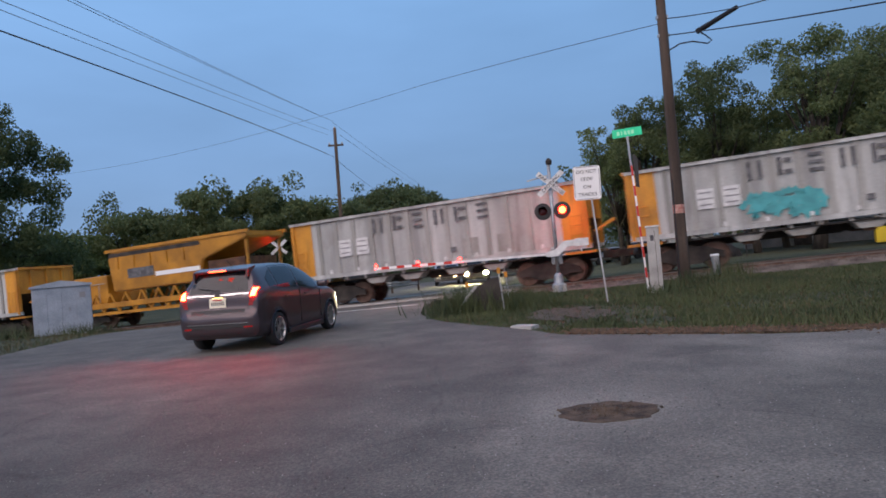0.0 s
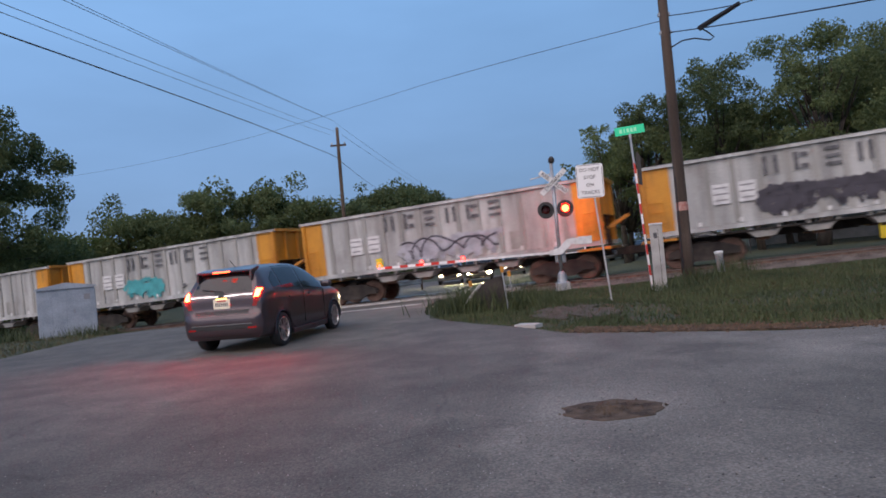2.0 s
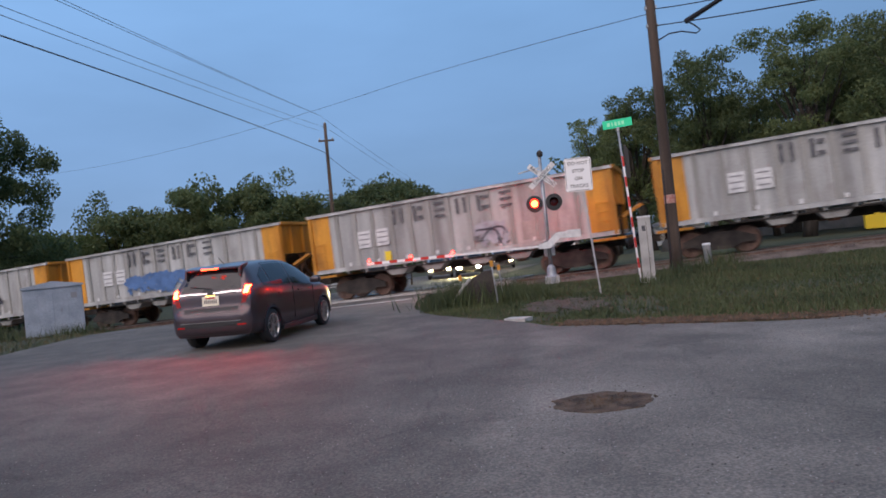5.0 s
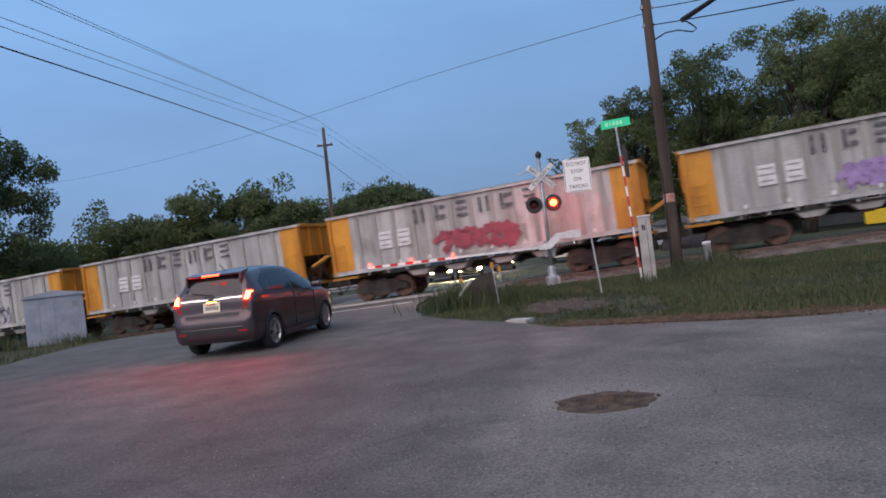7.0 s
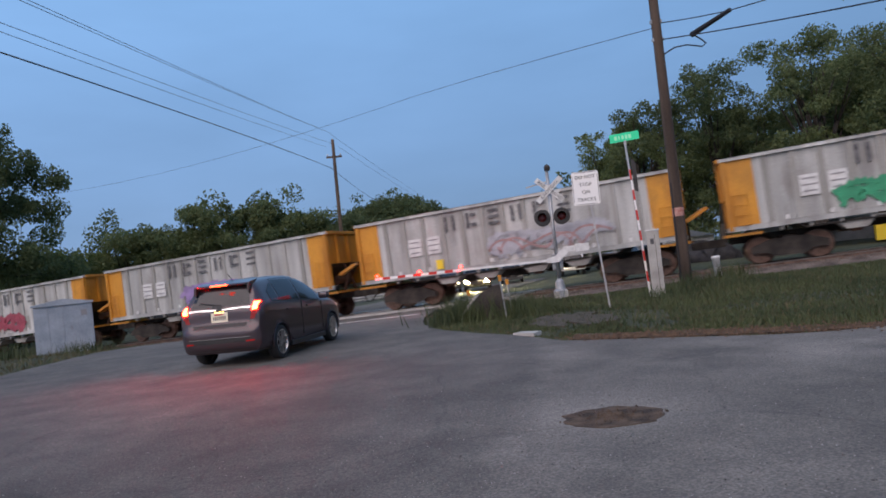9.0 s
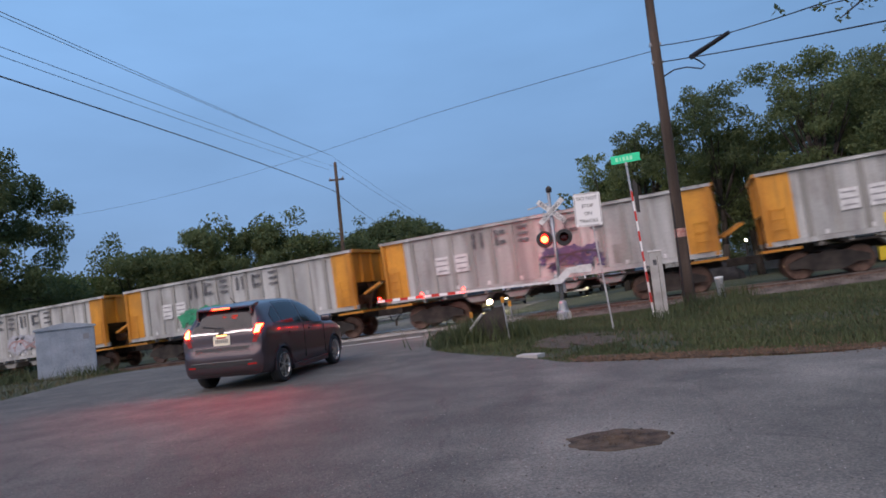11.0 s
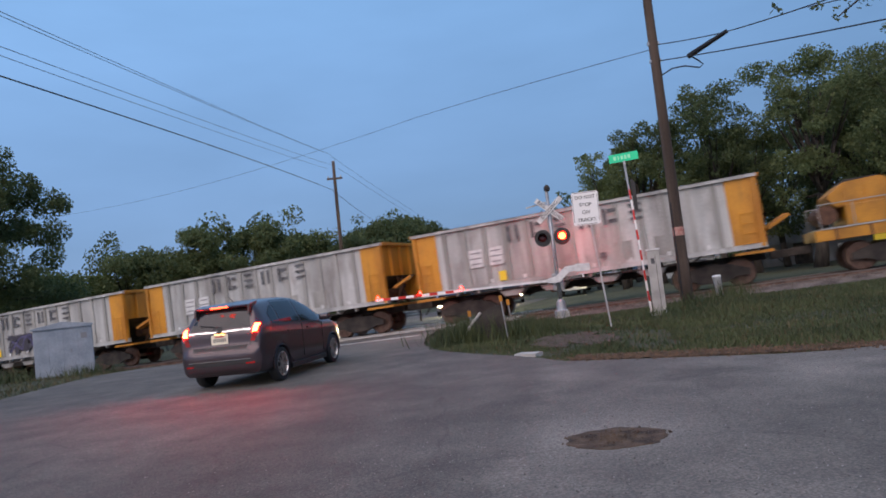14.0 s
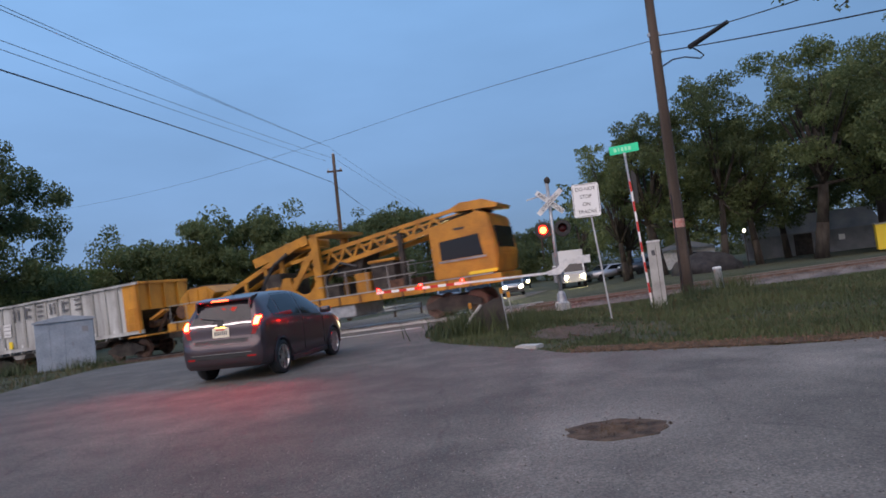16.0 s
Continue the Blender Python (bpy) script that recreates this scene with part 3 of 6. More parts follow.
    for i, w in enumerate((0.44, 0.40, 0.44, 0.42, 0.48, 0.48)):
        x = -2.1 + i * 0.88
        b = bmesh.new()
        bars = [(-w / 2, -w / 2 + 0.12, -0.29, 0.29), (w / 2 - 0.12, w / 2, -0.29, 0.29)] if i % 3 == 0 else [(-w / 2, -w / 2 + 0.12, -0.29, 0.29), (-w / 2 + 0.17, w / 2, 0.12, 0.25), (-w / 2 + 0.17, w / 2, -0.25, -0.12)] if i % 3 == 1 else [(-w / 2 + 0.02, w / 2 - 0.02, 0.19, 0.29), (-w / 2 + 0.02, w / 2 - 0.02, -0.05, 0.05), (-w / 2 + 0.02, w / 2 - 0.02, -0.29, -0.19)]
        for a0, a1, c0, c1 in bars:
            box(x + a0, x + a1, y - 0.062, y - 0.054, 3.03 + c0, 3.03 + c1, 0, b)
        part("letter_block", b, LETTERGREY, car)
    for x in (-3.65, -2.85):
        letter_block(car, x, 2.32, 0.54, 0.66, y - 0.052, WHITEPAINT, "stencil_panel")
        for dz, w in ((0.2, 0.4), (0.0, 0.44), (-0.2, 0.36)):
            letter_block(car, x, 2.32 + dz, w, 0.055, y - 0.058, STENCIL, "stencil_bar")
    for x in (1.7, 3.05):
        letter_block(car, x, 1.75, 0.62, 0.66, y - 0.004, RIBGREY, "access_panel")
    letter_block(car, 1.0, 1.72, 0.22, 0.18, y - 0.058, LETTERGREY, "stencil_bar")
    for i in range(8):
        x = -4.4 + i * 1.26
        letter_block(car, x, 1.42, 0.1, 0.14, y - 0.058, WHITEPAINT, "reflector_strip")
    return tagged(car, "white and yellow ballast hopper wagon with faded black lettering", "railway wagon", "hopper wagons of the train")


def graffiti(car, x0, x1, colours, seed, z0=1.42, h=0.9):
    """Sprayed scrawl on the near side of a wagon: broad soft fills with bent strokes over them, no letters."""
    r = random.Random(seed)
    n = max(2, int((x1 - x0) / 0.62))

    def ribbon(bm, pts, w0, y):
        fine = []
        for (p, q), (a, c) in zip(zip(pts, pts[1:]), zip([pts[0]] + pts, pts[2:] + [pts[-1]])):
            for i in range(5):
                u = i / 5
                fine.append(tuple(0.5 * (2 * p[d] + (q[d] - a[d]) * u + (2 * a[d] - 5 * p[d] + 4 * q[d] - c[d]) * u * u + (3 * p[d] - a[d] - 3 * q[d] + c[d]) * u ** 3) for d in (0, 1)))
        fine.append(pts[-1])
        edge = []
        for i, p in enumerate(fine):
            q, o = fine[min(i + 1, len(fine) - 1)], fine[max(i - 1, 0)]
            dx, dz = q[0] - o[0], q[1] - o[1]
            L = math.hypot(dx, dz) or 1.0
            w = w0 * (0.75 + 0.4 * math.sin(2.1 * i + seed)) * 0.5
            edge.append(((p[0] - dz / L * w, p[1] + dx / L * w), (p[0] + dz / L * w, p[1] - dx / L * w)))
        rows = [[bm.verts.new((u[0], yy, u[1])) for u in e for yy in (y, y - 0.004)] for e in edge]
        for a, c in zip(rows, rows[1:]):
            bm.faces.new((a[1], c[1], c[3], a[3]))
            bm.faces.new((a[0], c[0], c[1], a[1]))
            bm.faces.new((a[2], a[3], c[3], c[2]))

    for layer, mat in ((0, colours[1]), (1, colours[0])):
        b = bmesh.new()
        mid, wave = z0 + h * 0.5, r.uniform(0, 6)
        for k in range(3 if layer == 0 else 2):
            # a looping line that drifts along the wagon and doubles back on itself
            path, steps_ = [], n * 7
            for i in range(steps_ + 1):
                u = i / steps_
                a = 2 * math.pi * n * ((0.85 + 0.13 * k) if layer == 0 else 0.42) * (u + 0.05 * math.sin(11 * u + seed)) + wave + 2.1 * k
                swell = 0.30 + 0.10 * math.sin(5.3 * u + wave + k)
                path.append((x0 + (x1 - x0) * u + (0.20 + 0.07 * k) * math.sin(a) * h, mid + swell * h * math.cos(a) + 0.10 * h * math.sin(3.1 * u + wave) + (0.10 * h * (k - 1) if layer == 0 else 0)))
            ribbon(b, path, (0.30 if layer == 0 else 0.11) * h, -1.624 - 0.006 * layer - 0.0015 * k)
        part("graffiti_fill" if layer == 0 else "graffiti_stroke", b, mat, car)


def paint(name, c):
    return surface(name, [tuple(v * 0.7 for v in c), c], 3, 30, 0.6, bump=0.03)


TEAL, BLACKP, BLUEP, REDP, PURPLE, GREENP, PINK, NAVY, PALE = (paint(n, c) for n, c in (
    ("teal_spray", (0.08, 0.40, 0.42)), ("black_spray", (0.06, 0.055, 0.07)), ("blue_spray", (0.10, 0.20, 0.42)), ("red_spray", (0.36, 0.07, 0.10)),
    ("purple_spray", (0.36, 0.26, 0.50)), ("green_spray", (0.04, 0.32, 0.16)), ("pink_spray", (0.42, 0.26, 0.25)), ("navy_spray", (0.10, 0.09, 0.20)), ("pale_spray", (0.45, 0.46, 0.5))))

TRAIN = []          # (thing, offset of its middle along the train)
first = hopper()
TRAIN.append((first, 0 * PITCH + BODY / 2))
MARKS = {1: (-2.4, -0.4, (TEAL, TEAL)), 2: (-1.6, 2.4, (BLACKP, PALE)), 3: (-2.4, 2.4, (BLACKP, BLACKP)), 4: (-2.4, 0.9, (BLUEP, BLUEP)), 5: (1.2, 2.0, (BLACKP, PALE)),
         7: (-1.4, 1.6, (REDP, REDP)), 8: (-1.5, 1.8, (PURPLE, PURPLE)), 9: (-0.5, 3.6, (PINK, PALE)), 10: (-2.8, -0.5, (GREENP, GREENP)), 12: (-1.8, 1.4, (NAVY, BLACKP)), 11: (0.4, 2.2, (BLACKP, NAVY))}
for k in range(-3, 15):
    if k == 0 or k == -1:
        continue
    c = copy_thing(first, Matrix.Identity(4))
    TRAIN.append((c, k * PITCH + BODY / 2 - (1.6 if k < -1 else 0)))
    if k in MARKS:
        x0, x1, cols = MARKS[k]
        graffiti(c, x0, x1, cols, 40 + k)
        tagged(c, "white and yellow ballast hopper wagon with spray-painted graffiti")
    if k in (5, 9, 12, 13, 14, 2):
        for x in (-2.7,):
            letter_block(c, x, 1.55, 0.28, 0.36, -1.632, BRIGHTYELLOW, "yellow_plate")


def conveyor_wagon():
    """The long track machine that ends the train: rising lattice conveyor, frame and cab. x from its left end."""
    w = empty("track_machine")
    Y = 1.45
    part("deck_frame", box(0, 16.9, -Y, Y, 1.05, 1.42, 0.02), MACHINEYELLOW, w)
    part("deck_edge", box(0.2, 16.6, -Y - 0.03, Y + 0.03, 1.42, 1.47), RIBGREY, w)
    chute = prism([(0.75, 2.1), (2.35, 2.1), (2.75, 2.55), (2.2, 2.95), (1.1, 2.9), (0.55, 2.5)], -1.1, 1.1)
    bmesh.ops.bevel(chute, geom=chute.edges[:], offset=0.05, segments=2, affect="EDGES")
    part("feed_chute", chute, MACHINEYELLOW, w)
    for x in (1.1, 1.7, 2.3):
        part("chute_rib", box(x - 0.04, x + 0.04, -1.14, -1.09, 2.15, 2.8), MACHINEYELLOW, w)
    part("chute_mouth", box(1.15, 2.15, -0.95, 0.95, 2.86, 2.99, 0.03), GRIME, w)
    part("engine_box", box(1.0, 2.2, -1.3, 1.3, 1.47, 2.15, 0.04), MACHINEYELLOW, w)
    part("tank", tube((0.5, -1.0, 1.9), (0.5, 1.0, 1.9), 0.32, seg=14), RUST, w)
    for s in (-1, 1):
        # rising lattice conveyor
        part("lower_boom", beam((1.6, s * 0.75, 1.9), (7.2, s * 0.75, 4.05), 0.12, 0.2), MACHINEYELLOW, w)
        part("boom_hood", beam((4.6, s * 0.72, 3.55), (7.6, s * 0.72, 4.2), 0.1, 0.42), MACHINEYELLOW, w)
        part("upper_chord", beam((7.0, s * 0.8, 3.28), (16.1, s * 0.8, 4.36), 0.12, 0.16), MACHINEYELLOW, w)
        part("lower_chord", beam((7.0, s * 0.8, 2.5), (14.2, s * 0.8, 3.6), 0.12, 0.18), MACHINEYELLOW, w)
        for i in range(10):
            x = 7.3 + i * 0.72
            za, zb = 3.28 + (x - 7.0) * 0.1187, 2.5 + (x - 7.0) * 0.1528
            part("lattice_bar", beam((x, s * 0.8, zb), (x + 0.36, s * 0.8, za), 0.09, 0.09), MACHINEYELLOW, w)
            part("lattice_bar", beam((x + 0.72, s * 0.8, zb + 0.11), (x + 0.36, s * 0.8, za), 0.09, 0.09), MACHINEYELLOW, w)
        # portal frame in the middle with a curved foot
        part("portal_post", box(8.15, 8.5, s * 1.25 - 0.1, s * 1.25 + 0.1, 1.45, 4.32, 0.02), MACHINEYELLOW, w)
        part("portal_brace", beam((6.6, s * 1.2, 1.75), (8.2, s * 1.2, 3.6), 0.12, 0.26), MACHINEYELLOW, w)
        cut = [(7.5 + 0.68 * math.cos(a), 2.62 + 0.85 * math.sin(a)) for a in (-math.pi * i / 14 for i in range(15))]
        part("curved_foot", prism([(6.25, 1.45), (8.45, 1.45), (8.45, 2.62)] + cut + [(6.45, 2.62), (6.2, 2.1)], s * 1.2 - 0.08, s * 1.2 + 0.08), MACHINEYELLOW, w)
        for i in range(7):
            x = 2.6 + i * 1.55
            part("deck_locker", box(x, x + 0.7, s * 1.0 - 0.22, s * 1.0 + 0.22, 1.45, 1.8 + 0.25 * ((i * 7) % 3), 0.03), (RUST, GRIME, MACHINEYELLOW)[i % 3], w)
        for i in range(16):
            x = 0.6 + i * 1.0
            part("deck_stake", box(x - 0.03, x + 0.03, s * 1.48 - 0.02, s * 1.48 + 0.02, 1.05, 1.42), RUST, w)
        for x, z in ((3.0, 2.4), (4.0, 2.8), (5.2, 3.3), (6.1, 3.6)):
            part("boom_leg", box(x - 0.09, x + 0.09, s * 0.75 - 0.06, s * 0.75 + 0.06, 1.45, z), MACHINEYELLOW, w)
        b = bmesh.new()
        for x in (9.0, 10.0, 11.0, 12.0, 13.0):
            tube((x, s * 1.4, 1.45), (x, s * 1.4, 2.45), 0.02, seg=6, bm=b)
        for z in (1.95, 2.45):
            tube((8.6, s * 1.4, z), (13.3, s * 1.4, z), 0.02, seg=6, bm=b)
        part("handrail", b, RIBGREY, w)
        b = bmesh.new()
        for x in (0.2, 1.2, 2.2, 3.2, 4.2, 5.2):
            tube((x, s * 1.4, 1.45), (x, s * 1.4, 2.25), 0.018, seg=6, bm=b)
        tube((0.2, s * 1.4, 2.25), (5.2, s * 1.4, 2.25), 0.018, seg=6, bm=b)
        part("handrail", b, RIBGREY, w)
    part("portal_head", box(8.15, 9.3, -1.35, 1.35, 4.17, 4.32, 0.02), MACHINEYELLOW, w)
    part("hydraulic_hose", sweep([(5.2, -0.95, 1.6), (5.6, -1.05, 2.6), (6.2, -1.05, 3.3), (6.9, -0.95, 3.7)], 0.09, 8), CARBLACK, w)
    part("hydraulic_hose", sweep([(8.6, -0.95, 1.6), (8.9, -1.0, 2.4), (9.6, -1.0, 2.9), (10.4, -0.95, 2.6)], 0.07, 8), CARBLACK, w)
    part("feed_drum", box(6.3, 7.9, -0.65, 0.65, 3.8, 4.25, 0.1), MACHINEYELLOW, w)
    part("conveyor_belt", beam((7.0, 0, 2.95), (16.0, 0, 4.12), 1.2, 0.06), CARBLACK, w)
    part("hydraulic_unit", box(5.6, 6.5, -1.1, 1.1, 1.5, 2.9, 0.05), GRIME, w)
    part("control_cabinet", box(11.1, 12.2, -1.1, -0.4, 1.47, 2.62, 0.03), GRIME, w)
    part("cabinet_hood", box(11.0, 12.3, -1.15, -0.3, 2.62, 2.74, 0.03), MACHINEYELLOW, w)
    part("deck_post", box(12.55, 12.75, -1.2, -1.0, 1.47, 3.7), GRIME, w)
    part("lower_belt", beam((1.8, 0, 2.0), (7.0, 0, 3.95), 1.2, 0.06), CARBLACK, w)
    part("idler_frame", prism([(9.2, 2.3), (10.4, 2.3), (10.7, 3.25), (9.2, 2.95)], -0.7, 0.7), GRIME, w)
    # cab
    b = bmesh.new()
    prism([(14.1, 1.45), (16.75, 1.45), (16.9, 2.2), (16.7, 3.75), (16.3, 3.98), (14.1, 3.62)], -1.42, 1.42, b)
    bmesh.ops.bevel(b, geom=b.edges[:], offset=0.06, segments=2, affect="EDGES")
    cab = part("cab", b, MACHINEYELLOW, w)
    for s in (-1, 1):
        part("cab_window", prism([(14.5, 2.22), (16.3, 2.22), (16.2, 3.08), (14.5, 2.98)], s * 1.424, s * 1.436), CARGLASS, cab)
        part("window_sill", box(14.4, 16.4, s * 1.42, s * 1.46, 2.12, 2.20), RIBGREY, cab)
        part("badge_bar", box(15.2, 15.65, s * 1.424, s * 1.434, 3.35, 3.44), SIGNBLACK, cab)
    part("end_window", box(16.72, 16.87, -1.1, 1.1, 2.4, 3.3), CARGLASS, cab)
    part("step_stripe", box(15.6, 16.8, -1.46, -1.42, 1.5, 1.62), BRIGHTYELLOW, cab)
    part("conveyor_head", tube((16.15, -0.85, 4.2), (16.15, 0.85, 4.2), 0.18, seg=14), GRIME, w)
    part("head_hood", prism([(15.0, 4.32), (15.4, 4.48), (16.4, 4.46), (17.0, 4.2), (16.95, 4.05), (16.3, 4.1), (15.0, 4.15)], -0.9, 0.9), MACHINEYELLOW, w)
    for s in (-1, 1):
        part("head_strut", beam((16.0, s * 0.8, 3.85), (16.0, s * 0.8, 4.3), 0.1, 0.1), MACHINEYELLOW, w)
        part("deck_lamp", box(11.4, 11.52, s * 1.5 - 0.03, s * 1.5 + 0.03, 1.5, 1.6, 0.02), TAILRED, w)
    for x in (2.2, 14.6):
        wheel_truck(w, x)
    part("fuel_tank", box(8.6, 10.2, -1.3, 1.3, 0.5, 1.05, 0.06), GREYSTEEL, w)
    part("coupler", box(-0.7, 0, -0.14, 0.14, 0.72, 1.0, 0.03), GRIME, w)
    for o in w.children_recursive:
        if o.type == "MESH" and o.parent.name.split(".")[0] != "bogie":
            slid = 0.3 if o.name.split(".")[0] in ("lower_boom", "boom_hood", "boom_leg", "portal_post", "portal_brace", "portal_head", "curved_foot", "feed_drum") else 0.0
            for v in o.data.vertices:
                v.co.x, v.co.z = (v.co.x + slid) * 0.955, 1.2 + (v.co.z - 1.2) * 0.955
        elif o.type == "EMPTY":
            o.location.x *= 0.955
    return tagged(w, "yellow track maintenance machine with a rising lattice conveyor and cab", "track machine")


def tamper_wagon():
    """A lower yellow work machine between the hoppers. x from its left end."""
    w = empty("work_machine")
    Y = 1.45
    part("deck_frame", box(0, 13.4, -Y, Y, 1.0, 1.25, 0.02), MACHINEYELLOW, w)
    b = bmesh.new()
    prism([(4.2, 1.75), (9.5, 1.75), (9.7, 2.7), (12.2, 3.42), (12.2, 3.7), (4.2, 3.7), (4.0, 3.3)], -1.4, 1.4, b)
    bmesh.ops.bevel(b, geom=b.edges[:], offset=0.05, segments=2, affect="EDGES")
    part("storage_bin", b, MACHINEYELLOW, w)
    for s in (-1, 1):
        part("bin_rim", box(3.9, 12.3, s * 1.4 - 0.06, s * 1.4 + 0.06, 3.62, 3.76), MACHINEYELLOW, w)
        part("upper_stripe", box(4.1, 9.6, s * 1.405 - 0.01, s * 1.405 + 0.01, 3.38, 3.56), GRIME, w)
        for i in range(5):
            part("bin_rib", box(4.6 + i, 4.68 + i, s * 1.42 - 0.03, s * 1.42 + 0.03, 2.8, 3.36), MACHINEYELLOW, w)
        part("side_stripe", box(6.9, 9.5, s * 1.41 - 0.01, s * 1.41 + 0.01, 2.25, 2.45), SIGNWHITE, w)
        part("name_bar", box(5.2, 6.8, s * 1.41 - 0.01, s * 1.41 + 0.01, 2.3, 2.75), LETTERGREY, w)
        part("lower_beam", beam((2.0, s * 1.35, 0.75), (12.5, s * 1.35, 0.75), 0.1, 0.14), MACHINEYELLOW, w)
        for i in range(10):
            x = 2.4 + i
            part("truss_bar", beam((x, s * 1.35, 0.8), (x + 0.5, s * 1.35, 1.7), 0.08, 0.08), MACHINEYELLOW, w)
            part("truss_bar", beam((x + 0.5, s * 1.35, 1.7), (x + 1.0, s * 1.35, 0.8), 0.08, 0.08), MACHINEYELLOW, w)
        part("louvre_panel", box(9.8, 11.6, s * 1.3 - 0.02, s * 1.3 + 0.02, 1.3, 2.2), RUST, w)
        part("bin_prop", beam((12.0, s * 1.2, 1.25), (12.0, s * 1.2, 3.45), 0.1, 0.1), MACHINEYELLOW, w)
        b = bmesh.new()
        for x in (0.2, 1.2, 2.2, 3.2):
            tube((x, s * 1.35, 1.25), (x, s * 1.35, 2.2), 0.02, seg=6, bm=b)
        tube((0.2, s * 1.35, 2.2), (3.6, s * 1.35, 2.2), 0.02, seg=6, bm=b)
        part("handrail", b, RIBGREY, w)
    part("engine_box", box(1.4, 3.6, -1.2, 1.2, 1.25, 2.6, 0.05), MACHINEYELLOW, w)
    part("drive_drum", tube((0.9, -0.9, 1.7), (0.9, 0.9, 1.7), 0.4, seg=14), GRIME, w)
    part("rear_box", box(9.8, 11.8, -1.2, 1.2, 1.25, 2.6, 0.04), RUST, w)
    for x in (2.2, 11.2):
        wheel_truck(w, x)
    part("coupler", box(-0.7, 0, -0.14, 0.14, 0.72, 1.0, 0.03), GRIME, w)
    part("coupler", box(13.4, 14.0, -0.14, 0.14, 0.72, 1.0, 0.03), GRIME, w)
    return tagged(w, "yellow railway work machine with a long storage bin", "work machine")


TRAIN.append((conveyor_wagon(), 15 * PITCH + 0.05))
TRAIN.append((tamper_wagon(), -14.6))

# ---- the waiting hatchback ----


def smooth_rows(rows, n):
    """Rows of numbers, evened out to n rows by a smooth curve through each column against the first."""
    xs = [r[0] for r in rows]
    out = []
    for i in range(n):
        # closer steps near both ends, where the form turns fastest
        k = i / (n - 1)
        k = k - 0.13 * math.sin(2 * math.pi * k)
        f = k * (len(rows) - 1)
        j = min(len(rows) - 2, int(f))
        u = f - j
        p0, p1, p2, p3 = (rows[min(len(rows) - 1, max(0, j + d))] for d in (-1, 0, 1, 2))
        row = []
        for a, b, c, d in zip(p0, p1, p2, p3):
            m1 = 0 if (b - a) * (c - b) <= 0 else 0.5 * (c - a)
            m2 = 0 if (c - b) * (d - c) <= 0 else 0.5 * (d - b)
            h = c - b
            m1, m2 = (max(min(m, 3 * abs(h)), -3 * abs(h)) for m in (m1, m2))
            row.append(b * (1 + 2 * u) * (1 - u) ** 2 + m1 * u * (1 - u) ** 2 + c * u * u * (3 - 2 * u) + m2 * u * u * (u - 1))
        out.append(row)
    return out


